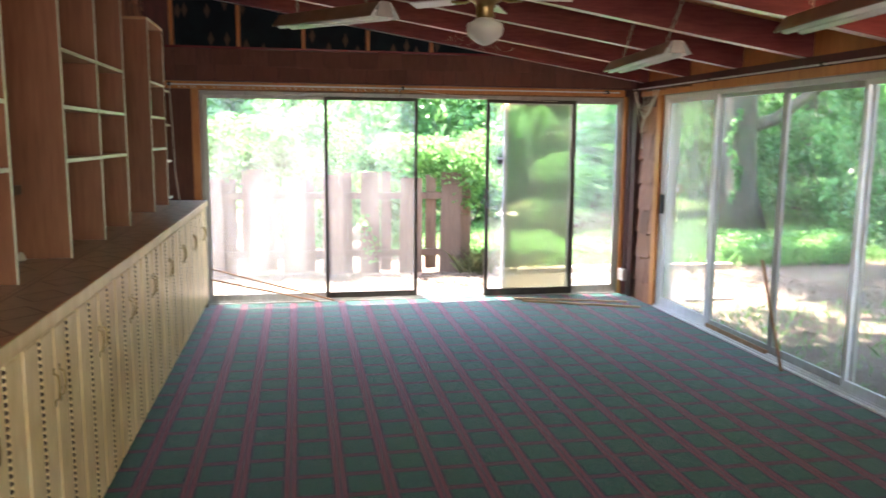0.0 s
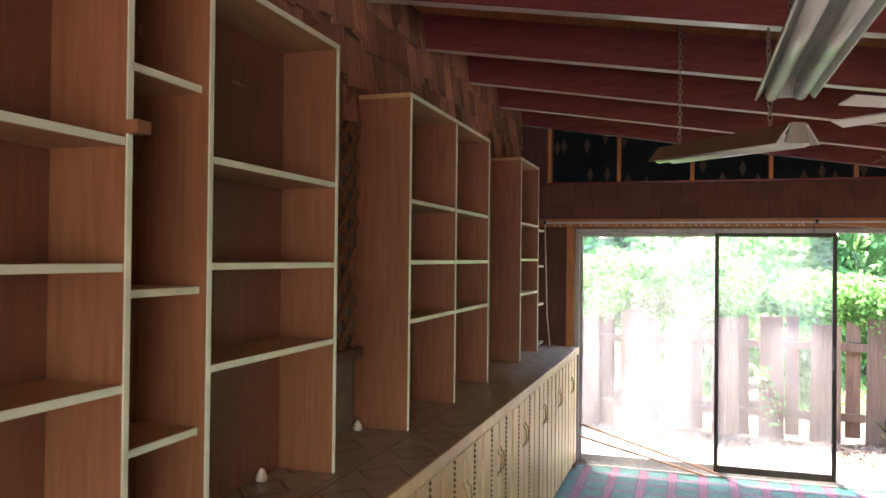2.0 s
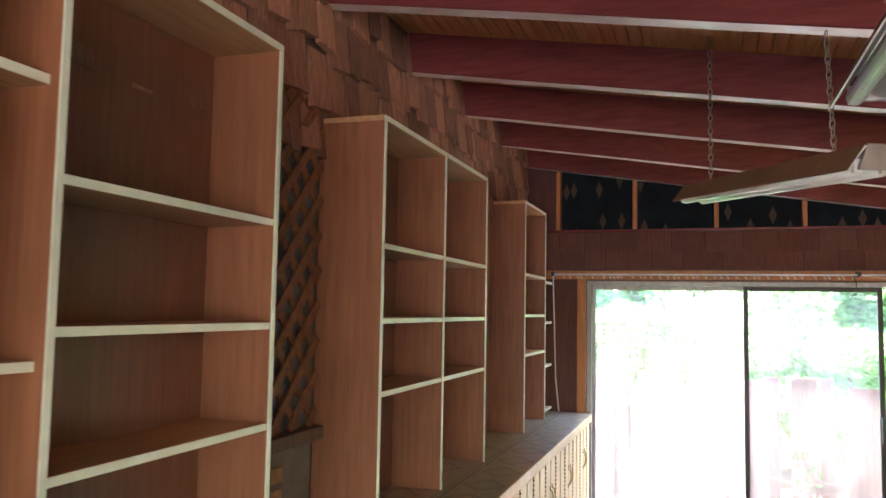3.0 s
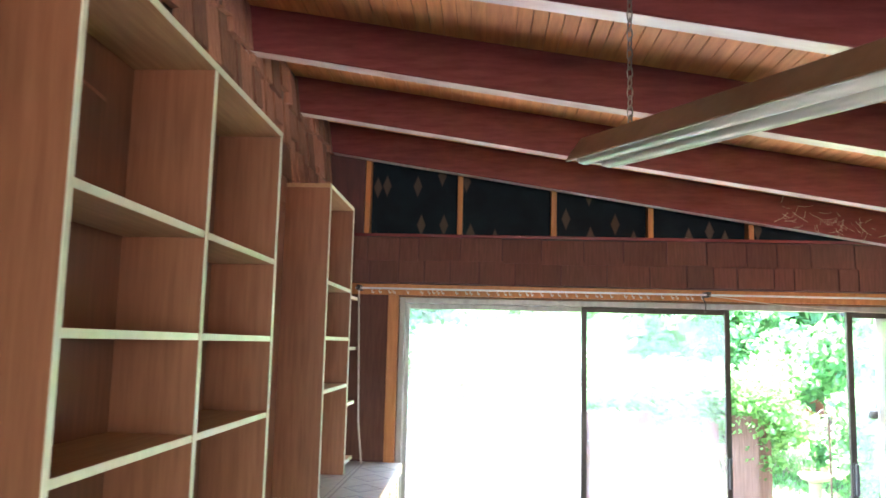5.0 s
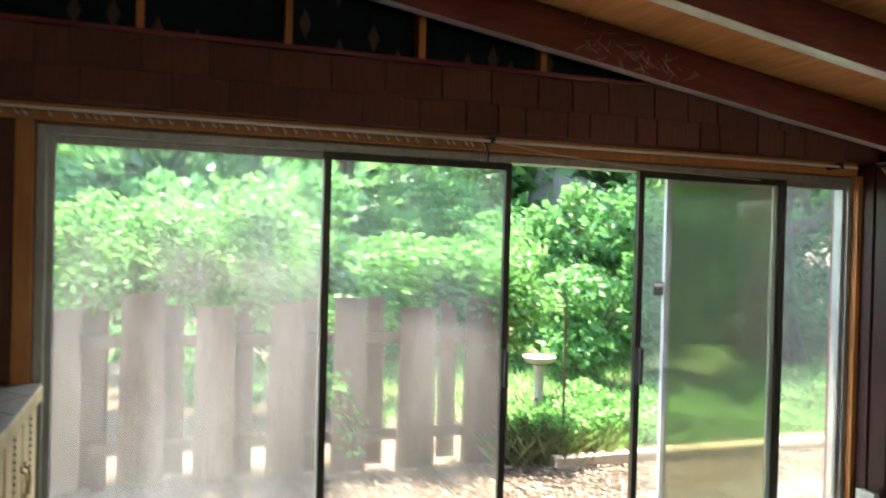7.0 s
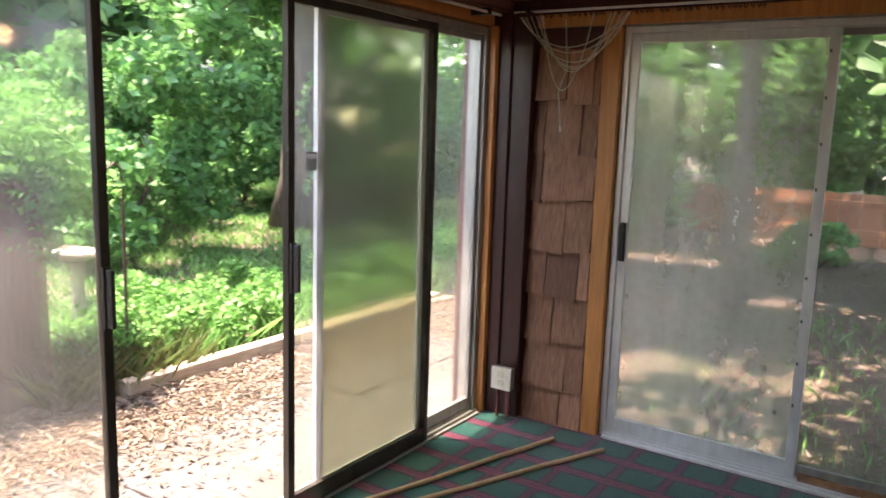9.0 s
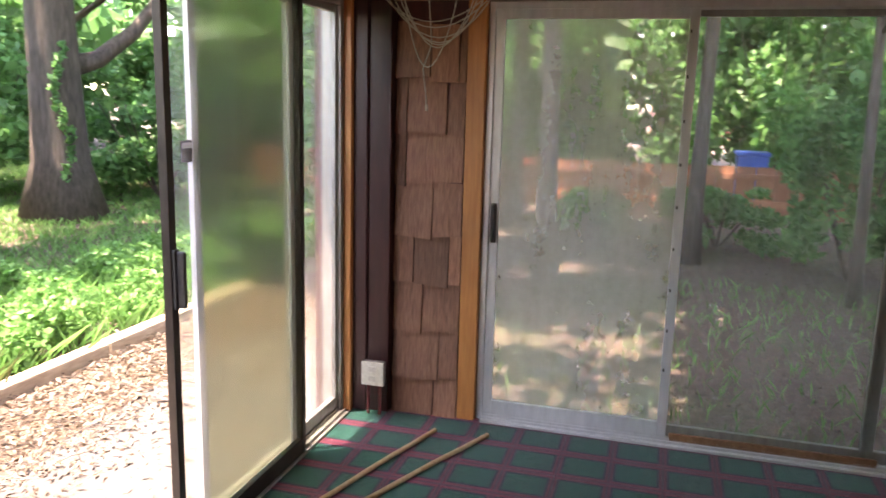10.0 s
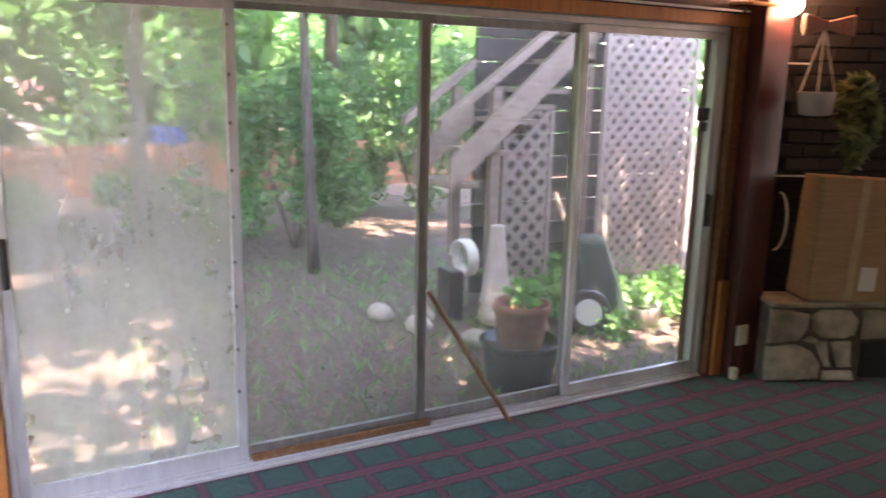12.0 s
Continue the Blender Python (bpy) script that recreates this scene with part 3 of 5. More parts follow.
structure("jamb_east_south", [(4.19, 4.238, -4.385, -4.305, FZ, 2.05)], M["lattice"], "dark orange-brown wooden door jamb", "jamb", 0.003)
structure("jamb_stub", [(4.165, 4.189, -4.40, -4.33, FZ, 0.62)], M["pine"], "short orange pine board nailed to the jamb", "trim", 0.003)
structure("fireplace_post", [(4.10, 4.26, -4.62, -4.40, FZ, 2.19)], M["maroon_flat"], "wide maroon stained post beside the fireplace", "post", 0.006)
structure("wall_west_dark_corner", [(-0.5, -0.107, -0.03, -0.001, CT + 0.01, 2.13)], M["shingle_dark"], "dark reddish brown strip beside the door jamb", "wall")


# ---- sliding glass doors ----
def frame_bars(bm, w, h, d, t, bottom=None):
    """A rectangular frame from x 0 to w, z 0 to h, y 0 to d, bars t wide."""
    bt = bottom or t
    box(bm, 0, t, 0, d, 0, h, bevel=0.003)
    box(bm, w - t, w, 0, d, 0, h, bevel=0.003)
    box(bm, t, w - t, 0.002, d - 0.002, 0, bt, bevel=0.002)
    box(bm, t, w - t, 0.002, d - 0.002, h - t, h, bevel=0.002)


def pane(name, w, z0, z1, y, x0, parent, glass):
    ob = part(name, bx(x0, x0 + w, y, y + 0.005, z0, z1), glass, parent)
    ob.visible_shadow = glass in (M["glass"], M["glass_mid"], M["glass_hazy_light"], M["screen"])        # dusty panes dim the sun
    return ob


def door_panel(parent, w, h, at, frame_mat, glass, t=0.04, bottom=0.07, handle=None, label="", d=0.03):
    """A framed pane under its door set; handle: its x along the panel, or None."""
    bm = bmesh.new()
    frame_bars(bm, w, h, d, t, bottom)
    p = part("door_panel", bm, frame_mat, parent, label)
    p.matrix_basis = at
    pane("pane", w - 2 * t + 0.01, bottom - 0.005, h - t + 0.005, d / 2, t - 0.005, p, glass)
    if handle is not None:
        bm = bmesh.new()
        zc = 0.978
        box(bm, handle - 0.014, handle + 0.014, -0.012, -0.001, zc - 0.095, zc + 0.095, bevel=0.004)
        box(bm, handle - 0.008, handle + 0.008, -0.040, -0.013, zc - 0.09, zc + 0.09, bevel=0.006)
        part("handle", bm, M["black"], p, "black pull handle")
    return p


def outer_frame(parent, w, h, depth, mat_, t=0.035):
    bm = bmesh.new()
    box(bm, -t, 0, 0, depth, 0, h + t, bevel=0.003)
    box(bm, w, w + t, 0, depth, 0, h + t, bevel=0.003)
    box(bm, 0, w, 0.002, depth - 0.002, h, h + t, bevel=0.003)
    part("frame", bm, mat_, parent)
    bm = bmesh.new()
    box(bm, 0, w, -0.045, depth, -0.02, 0.012, bevel=0.002)
    for y in (-0.027, 0.01, 0.062):
        box(bm, 0, w, y, y + 0.004, 0.0125, 0.026)
    part("track", bm, mat_, parent)


# north set; x runs east from the west jamb
north = thing("door_1", (0.0, -0.012, FZ), "grey aluminium sliding glass doors, one panel slid open", "door", kind="structure")
H = 1.975
outer_frame(north, 4.085, H, 0.10, M["greyframe"])
door_panel(north, 1.135, H - 0.015, Matrix.Translation((-0.005, 0.058, 0.014)), M["greyframe"], M["glass"], 0.030, 0.06)
door_panel(north, 0.905, H - 0.015, Matrix.Translation((1.100, 0.020, 0.014)), M["bronze"], M["glass_mid"], 0.032, 0.065, handle=0.885, label="bronze framed sliding panel")
door_panel(north, 0.50, H - 0.015, Matrix.Translation((3.592, 0.018, 0.014)), M["greyframe"], M["glass_hazy_light"], 0.030, 0.07)
# the east slider stands half open before an added pane, murky like doubled dirty glass
door_panel(north, 0.930, H - 0.015, Matrix.Translation((2.678, -0.040, 0.014)), M["bronze"], M["glass_clean"], 0.034, 0.07, handle=0.018, label="bronze framed sliding panel, half open")
murky_pane_at = Matrix.Translation((2.865, -0.006, 0.014))
sp = door_panel(north, 0.725, H - 0.025, murky_pane_at, M["alu"], M["screen"], 0.040, 0.05, label="silver framed murky pane added for the doubled dirty glass", d=0.02)
bm = bx(0.075, 0.135, -0.002, 0.0, 1.33, 1.40)
lab = part("sticker", bm, M["black"], sp, "small black and white sticker")
lab.matrix_basis = Matrix.Translation((-0.14, 0, 0))
bm = bx(0.080, 0.130, -0.004, -0.0025, 1.375, 1.393)
lab2 = part("sticker_band", bm, M["paper"], sp)
lab2.matrix_basis = Matrix.Translation((-0.14, 0, 0))

# east set; local x runs south
EAST = pose(XE - 0.02, -0.705, FZ, 0, 0, -90)
east = thing("door_2", EAST, "silver aluminium sliding glass doors, all closed", "door", kind="structure")
outer_frame(east, 3.56, H, 0.10, M["alu"], 0.030)
door_panel(east, 0.885, H - 0.015, Matrix.Translation((0.0, 0.015, 0.014)), M["alu"], M["glass_hazy"], 0.042, 0.085, handle=0.022, label="silver sliding panel")
door_panel(east, 0.90, H - 0.02, Matrix.Translation((0.85, 0.056, 0.016)), M["greyframe"], M["glass_east"], 0.028, 0.055)
door_panel(east, 0.90, H - 0.02, Matrix.Translation((1.735, 0.056, 0.016)), M["greyframe"], M["glass_east"], 0.040, 0.055)
door_panel(east, 0.965, H - 0.015, Matrix.Translation((2.595, 0.015, 0.014)), M["alu"], M["glass_east"], 0.036, 0.07, handle=0.945)
bm = bx(0.0, 0.885, -0.018, -0.001, 0.013, 0.05, bevel=0.003)
wedge = part("threshold_strip", bm, M["dowel_dark"], east, "loose wooden strip in the track")
wedge.matrix_basis = Matrix.Translation((0.90, 0.028, 0.0))
bm = bmesh.new()
box(bm, 3.40, 3.49, 0.004, 0.013, 1.50, 1.57, bevel=0.002)
box(bm, 3.44, 3.48, 0.004, 0.013, 1.44, 1.49, bevel=0.002)
part("lock_plate", bm, M["black"], east, "black latch plates")
bm = bmesh.new()
for k in range(9):
    z = 0.35 + k * 0.19
    box(bm, 0.848, 0.856, 0.006, 0.0145, z, z + 0.014)
part("screws", bm, M["black"], east, "dark screw heads along the stile")


# ---- shingles ----
def shingle_mesh(w, h, skew, butt=0.030):
    bm = bmesh.new()
    vs = box(bm, -w / 2, w / 2, -butt, 0.0, 0, h)
    for v in vs:
        if v.co.z > h / 2:
            v.co.y = -0.003 if v.co.y < -0.005 else 0.0
        elif v.co.x > 0:
            v.co.z += skew
    return mesh_of("shingle", bm, M["shingle"])


def shingle_wall(parent, m, length, rows, lo, hi, material, seedling, ragged=1.0, butt=0.030):
    """Courses of split shingles; m maps (along, out, up) to the world; rows are (bottom, height)."""
    r = random.Random(seedling)
    kinds = {}
    for j, (z, h) in enumerate(rows):
        s = -r.random() * lo
        while s < length:
            w = round(r.uniform(lo, hi) / 0.02) * 0.02
            k = (w, round(h, 2), r.randrange(3))
            if k not in kinds:
                kinds[k] = shingle_mesh(w - 0.009, h, (k[2] - 1) * 0.012 * min(ragged, 1.0), butt)
                kinds[k].materials[0] = material
            a, e = max(s, 0), min(s + w, length)
            if e - a > 0.03:
                ob = new("shingle", kinds[k])
                ob.parent = parent
                sc = (e - a) / w
                lift = 0.002 + r.random() * 0.006 * ragged
                ob.matrix_basis = m @ Matrix.Translation(((a + e) / 2, -lift, z + r.uniform(-0.014, 0.014) * ragged)) @ Matrix.Rotation(r.uniform(-0.015, 0.015), 4, "Y") @ Matrix.Diagonal((sc, 1, 1, 1))
            s += w


# ---- built-in counter and cabinets ----
CX = 0.0                                        # cabinet face
cells = 11
UNIT = 0.615
Y0 = -0.17


def cabinet_unit():
    u = thing("base_cabinet", (0, 0, FZ), "cream antiqued base cabinet with two grooved doors", "cabinet", "cabinets along the wall")
    bm = bmesh.new()
    box(bm, XW + 0.01, CX - 0.02, -UNIT + 0.002, -0.002, 0.09, 0.955)
    box(bm, XW + 0.01, CX - 0.07, -UNIT + 0.002, -0.002, 0.0, 0.089)
    part("body", bm, M["glaze"], u, "dark carcass")
    bm = bmesh.new()
    box(bm, CX - 0.019, CX + 0.006, -UNIT + 0.002, -0.002, 0.944, 0.958, bevel=0.002)
    part("top_rail", bm, M["cream"], u)
    for k in range(2):
        a = -UNIT + 0.014 + k * (UNIT / 2 - 0.004)
        e = a + UNIT / 2 - 0.024
        bm = bmesh.new()
        mid = (a + e) / 2
        for p, q in ((a, mid - 0.012), (mid + 0.012, e)):
            box(bm, CX - 0.018, CX + 0.010, p, q, 0.075, 0.940, bevel=0.006)
        box(bm, CX - 0.018, CX - 0.004, mid - 0.0115, mid + 0.0115, 0.08, 0.935)
        d = part("door", bm, M["cream"], u)
        bm = bmesh.new()
        box(bm, CX - 0.0035, CX - 0.002, mid - 0.011, mid + 0.011, 0.085, 0.930)
        for n in range(35):
            zc = 0.10 + n * 0.0240
            turned(bm, [(0.006, 0), (0.010, 0.006), (0.006, 0.012)], 6, (CX + 0.004, mid + 0.008, zc))
        part("beaded_groove", bm, M["glaze"], d, "dark glazed beading")
        hy = e - 0.022 if k == 0 else a + 0.022
        pts = [(CX + 0.010, hy, 0.69), (CX + 0.026, hy, 0.70), (CX + 0.030, hy, 0.74), (CX + 0.026, hy, 0.78), (CX + 0.010, hy, 0.79)]
        bm = bar(pts, 0.0045, 8)
        for z in (0.672, 0.785):
            box(bm, CX + 0.0105, CX + 0.016, hy - 0.008, hy + 0.008, z, z + 0.022, bevel=0.002)
        part("handle", bm, M["brass"], d, "antique brass handle", smooth=True)
    return u


unit = cabinet_unit()
unit.matrix_basis = Matrix.Translation((0, Y0, FZ))
for k in range(1, cells):
    copy_thing(unit, Matrix.Translation((0, Y0 - k * UNIT, FZ)))
solid("end_foot", bx(CX - 0.12, CX - 0.004, -0.165, -0.11, FZ, CT - 0.05, bevel=0.006), M["glaze"], "dark end board of the cabinet run", "board", kind="structure")
top = thing("countertop", (0, 0, 0), "glossy beige laminate countertop with brown diamonds", "countertop")
part("slab", bx(XW, CX + 0.006, Y0 - cells * UNIT, -0.035, CT - 0.04, CT), M["counter"], top)
part("front_edge", bx(CX + 0.007, CX + 0.020, Y0 - cells * UNIT, -0.105, CT - 0.050, CT + 0.004, bevel=0.0062), M["cream"], top, "cream rounded edge strip")


# ---- bookcases ----
def board(parent, name, x0, x1, y0, y1, z0, z1, edge_axis):
    """A laminate board with a pale edge band on its front."""
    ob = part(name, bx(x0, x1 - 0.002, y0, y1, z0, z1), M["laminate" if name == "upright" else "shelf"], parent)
    part("edge_band", bx(x1 - 0.0015, x1 + 0.002, y0 + 0.0005, y1 - 0.0005, z0 + 0.0005, z1 - 0.0005), M["edge"], ob, "pale edge band")
    return ob


def bookcase(y0, y1, mids, top_z, shelves, label, xf=-0.25):
    """From y0 to y1, uprights at mids between, shelves at those heights."""
    b = thing("bookcase", (0, 0, CT), label, "bookcase", "built-in bookcases")
    b0 = CT
    t = 0.019
    ups = [y0 + t / 2, *mids, y1 - t / 2]
    for y in ups:
        board(b, "upright", XW, xf, y - t / 2, y + t / 2, 0.002, top_z - b0 - t - 0.001, "z")
    board(b, "top", XW, xf, y0, y1, top_z - b0 - t, top_z - b0, "y")
    for a, e in zip(ups, ups[1:]):
        for s in shelves:
            board(b, "shelf", XW, xf - 0.004, a + t / 2 + 0.001, e - t / 2 - 0.001, s - b0 - t, s - b0, "y")
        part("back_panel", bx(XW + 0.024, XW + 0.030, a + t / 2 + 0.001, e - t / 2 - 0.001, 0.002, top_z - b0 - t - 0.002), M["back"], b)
    return b


SH = [1.508, 1.772, 2.048]
bookcase(-6.07, -5.302, (), 2.53, SH, "brown laminate bookcase with three empty shelves", -0.262)
bookcase(-5.018, -4.255, (), 2.53, SH, "brown laminate bookcase with three empty shelves", -0.262)
bookcase(-3.572, -2.180, (-2.875,), 2.505, [1.52, 1.778, 2.046], "double brown laminate bookcase with empty shelves", -0.246)
bookcase(-1.225, -0.538, (), 2.52, [1.535, 1.788, 2.055], "brown laminate bookcase beside the far corner", -0.256)
nb = thing("shelf_bay", (0, 0, CT), "narrow bay of empty shelves between bookcases", "shelf")
for s in (1.353, 1.712, 2.225):
    board(nb, "shelf", XW, -0.285, -5.301, -5.019, s - CT - 0.019, s - CT, "y")
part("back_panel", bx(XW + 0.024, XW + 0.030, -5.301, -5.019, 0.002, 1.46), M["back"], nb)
part("peg", bx(-0.262, -0.225, -5.33, -5.285, 2.055 - CT, 2.085 - CT, bevel=0.003), M["laminate"], nb, "brown wooden peg")
cs = thing("corner_shelves", (0, 0, CT), "short corner shelves ending past the bookcase", "shelf")
for s in (1.10, 1.42, 1.735, 2.03):
    board(cs, "shelf", XW, -0.272, -0.537, -0.215, s - CT - 0.019, s - CT, "y")
part("support", bx(XW, -0.46, -0.235, -0.216, 0.002, 1.0), M["laminate"], cs)
board_w = thing("wall_board", (0, 0, CT), "brown board standing beside the bookcase", "board")
part("face", bx(XW, -0.47, -1.34, -1.235, 0.0, 1.52), M["laminate"], board_w)


# gap with lattice, ledge and grey panel
lat = thing("wall_trellis", (XW, -3.92, 1.40), "brown diagonal wood lattice over a speckled panel", "lattice")
part("backing", bx(-0.010, 0.004, -0.335, 0.330, 0.0, 1.14), M["backing"], lat, "speckled dark panel")


def lattice_strips(parent, m, w, h, pitch, sw, st, material, joined=False):
    """Crossing diagonal strips clipped to a w by h rectangle."""
    both = bmesh.new() if joined else None
    for d in (1, -1):
        c = -h
        while c < w + h:
            # strip along u = c + s, v = s (or mirrored)
            s0, s1 = max(0.0, -c), min(h, w - c)
            if s1 - s0 > 0.03:
                p0, p1 = (c + s0, s0), (c + s1, s1)
                if d < 0:
                    p0, p1 = (w - p0[0], p0[1]), (w - p1[0], p1[1])
                bm = both or bmesh.new()
                L = math.hypot(p1[0] - p0[0], p1[1] - p0[1])
                vs = box(bm, 0, L, -sw / 2, sw / 2, 0, st)
                ang = math.atan2(p1[1] - p0[1], p1[0] - p0[0])
                mm = m @ Matrix.Translation((p0[0], p0[1], st * 1.05 if d > 0 else 0)) @ Matrix.Rotation(ang, 4, "Z")
                for v in vs:
                    v.co = mm @ v.co
                if not joined:
                    part("slat", bm, material, parent)
            c += pitch
    if joined:
        tagged(part("slats", both, material, parent), kind="stuff")


# maps lattice (u, v, out) to (y, z, x)
YZX = Matrix(((0, 0, 1, 0.006), (1, 0, 0, -0.335), (0, 1, 0, 0.0), (0, 0, 0, 1)))
lattice_strips(lat, YZX, 0.665, 1.14, 0.125, 0.034, 0.008, M["lattice"])
part("ledge", bx(-0.005, 0.055, -0.335, 0.330, -0.045, -0.002, bevel=0.004), M["wall"], lat, "dark wooden ledge")
gp_ = thing("wall_panel", (XW, -3.92, CT), "grey-green wall panel below the lattice", "panel")
part("sheet", bx(-0.010, 0.003, -0.335, 0.33, 0.002, 0.300), M["panelgrey"], gp_)
for zz in (0.05, 0.13, 0.2):
    part("switch_plate", bx(0.004, 0.010, 0.06, 0.13, zz, zz + 0.05, bevel=0.003), M["brass"], gp_, "tarnished brass plate")
for (x, y) in ((-0.455, -3.625), (-0.445, -4.43)):
    bm = bmesh.new()
    turned(bm, [(0.016, 0), (0.022, 0.010), (0.013, 0.03), (0.005, 0.042)], 10, (x, y, CT + 0.001))
    solid("finial", bm, M["ivory"], "small ivory knob lying on the counter", "knob", "small knobs on the counter", smooth=True)


# ---- hanging shop lights ----
def shop_light():
    s = thing("shop_light", (0, 0, 0), "two-tube fluorescent shop light, unlit, hung on chains", "ceiling light", "hanging shop lights")
    L, w = 1.22, 0.075
    prof = [(-w, 0.0), (-0.030, 0.062), (0.030, 0.062), (w, 0.0), (w + 0.004, 0.0), (0.032, 0.068), (-0.032, 0.068), (-w - 0.004, 0.0)]
    bm = bmesh.new()
    ra = [bm.verts.new((x, -L / 2, z)) for x, z in prof]
    rb = [bm.verts.new((x, L / 2, z)) for x, z in prof]
    for i in range(8):
        bm.faces.new((ra[i], ra[(i + 1) % 8], rb[(i + 1) % 8], rb[i]))
    bm.faces.new(ra[::-1])
    bm.faces.new(rb)
    part("reflector", bm, M["reflector"], s)
    bm = bmesh.new()
    po = [(-w - 0.006, 0.004), (-0.033, 0.0705), (0.033, 0.0705), (w + 0.006, 0.004), (w + 0.0045, 0.001), (0.0325, 0.0685), (-0.0325, 0.0685), (-w - 0.0045, 0.001)]
    ra = [bm.verts.new((x, -L / 2, z)) for x, z in po]
    rb = [bm.verts.new((x, L / 2, z)) for x, z in po]
    for i in range(8):
        bm.faces.new((ra[i], ra[(i + 1) % 8], rb[(i + 1) % 8], rb[i]))
    part("housing", bm, M["brown_metal"], s, "brown enamelled back")
    for e in (-1, 1):
        bm = bmesh.new()
        vs = box(bm, -0.045, 0.045, min(e * 0.612, e * 0.598), max(e * 0.612, e * 0.598), 0.004, 0.074, bevel=0.004)
        for v in vs:
            if v.co.z > 0.05:
                v.co.x *= 0.55
        part("end_cap", bm, M["greyframe"], s)
        for x in (-0.038, 0.038):
            part("socket", bx(x - 0.012, x + 0.012, e * 0.588 - 0.008, e * 0.588 + 0.008, -0.004, 0.034, bevel=0.003), M["white"], s)
    for x in (-0.038, 0.038):
        part("tube", bar([(x, -0.579, 0.008), (x, 0.579, 0.008)], 0.018, 12), M["tube"], s, "white fluorescent tube", smooth=True)
    return s


def chain_links(parent, top, bottom):
    """A hanging chain of oval links."""
    a, b_ = Vector(bottom), Vector(top)
    n = max(2, int((b_ - a).length / 0.026))
    bm = bmesh.new()
    for i in range(n):
        c = a.lerp(b_, (i + 0.5) / n)
        k = i % 2
        pts = []
        for j in range(9):
            an = 2 * math.pi * j / 8
            u, v = 0.008 * math.cos(an), 0.018 * math.sin(an)
            pts.append(c + Vector((u if k else 0, 0 if k else u, v)))
        tube(bm, pts, 0.0022, 4)
    part("chain", bm, M["chain"], parent, "steel chain")


light = shop_light()


def place_light(m, first=False):
    ob = light if first else copy_thing(light, m)
    ob.matrix_basis = m
    inv = m.inverted()
    for e in (-0.42, 0.42):
        p = m @ Vector((0, e, 0.072))
        roof = min(RAFTERS, key=lambda r: abs(r - p.y))
        q = Vector((p.x, roof if abs(roof - p.y) < 0.2 else p.y, under(p.x) - 0.002 if abs(roof - p.y) < 0.2 else under(p.x) + 0.19))
        chain_links(ob, inv @ q, inv @ p)
    return ob


bare = list(light.children)
others = [place_light(pose(1.165, -4.92, 2.255, 0, 0, 0)), place_light(pose(2.96, -2.94, 2.10, 0, 0, -7)), place_light(pose(2.97, -4.90, 2.12, 0, 0, -8))]
place_light(pose(1.02, -3.27, 2.235, 4.0, 0, 23), True)


# ---- ceiling fan ----
fan = thing("ceiling_fan", (1.86, -3.33, 2.16), "brass ceiling fan with pale blades and a frosted lamp", "ceiling fan")
bm = bmesh.new()
turned(bm, [(0.03, 0.44), (0.055, 0.43), (0.07, 0.40), (0.05, 0.385), (0.016, 0.38), (0.016, 0.32), (0.05, 0.315), (0.088, 0.29), (0.096, 0.25), (0.088, 0.215), (0.06, 0.20), (0.045, 0.17), (0.05, 0.13), (0.04, 0.12)][::-1], 24)
part("motor", bm, M["brass"], fan, "antique brass motor housing", smooth=True)
bm = bmesh.new()
turned(bm, [(0.008, -0.022), (0.030, -0.016), (0.062, 0.004), (0.092, 0.030), (0.100, 0.062), (0.096, 0.092), (0.064, 0.108), (0.045, 0.122)], 24)
part("lamp_shade", bm, M["frost"], fan, "frosted ribbed glass shade", smooth=True)
for k in range(5):
    ang = radians(-6 + 72 * k)
    bm = bmesh.new()
    vs = box(bm, 0.18, 0.47, -0.055, 0.055, -0.004, 0.004, bevel=0.003)
    for v in vs:
        if v.co.x < 0.3:
            v.co.y *= 0.72
        if v.co.x > 0.45:
            v.co.y *= 0.8
    bl = part("blade", bm, M["white"], fan, "pale painted blade")
    bl.matrix_basis = Matrix.Rotation(ang, 4, "Z") @ Matrix.Translation((0, 0, 0.225)) @ Matrix.Rotation(radians(12), 4, "X")
    bm = bar([(0.08, 0, 0.0), (0.13, 0.0, -0.012), (0.20, 0.02, -0.007)], 0.008, 6)
    tube(bm, [(0.13, 0.0, -0.012), (0.20, -0.02, -0.007)], 0.006, 6)
    part("blade_arm", bm, M["brass"], bl, "brass bracket")

# ---- curtain track, hooks and cords ----
track = thing("curtain_track", (0, -0.128, 2.095), "white metal curtain track with leftover hooks", "curtain rod")
part("rail", bx(-0.30, 4.02, -0.005, 0.005, -0.006, 0.006, bevel=0.002), M["alu"], track)
for x in (-0.28, 1.84, 3.9):
    part("bracket", bx(x - 0.012, x + 0.012, -0.012, 0.090, -0.012, 0.020, bevel=0.002), M["bronze"], track)
r = random.Random(4)
x = -0.2
while x < 1.80:
    bm = bar([(x, 0, -0.009), (x + 0.004, -0.004, -0.022), (x + 0.010, -0.002, -0.030), (x + 0.014, 0.002, -0.018)], 0.003, 5)
    part("hook", bm, M["ivory"], track)
    x += r.choice((0.028, 0.045, 0.06, 0.085))
part("pull_cord", bar([(1.80, -0.01, -0.01), (1.82, -0.012, -0.06), (1.81, -0.012, -0.12)], 0.004, 5), M["black"], track, "short dark pull cord")
solid("pull_string", bar([(1.84, -0.14, 2.09), (2.2, -0.12, 2.05), (2.7, -0.10, 2.015), (3.4, -0.08, 2.0)], 0.0022, 5), M["cord"], "thin white string along the door head", "string")
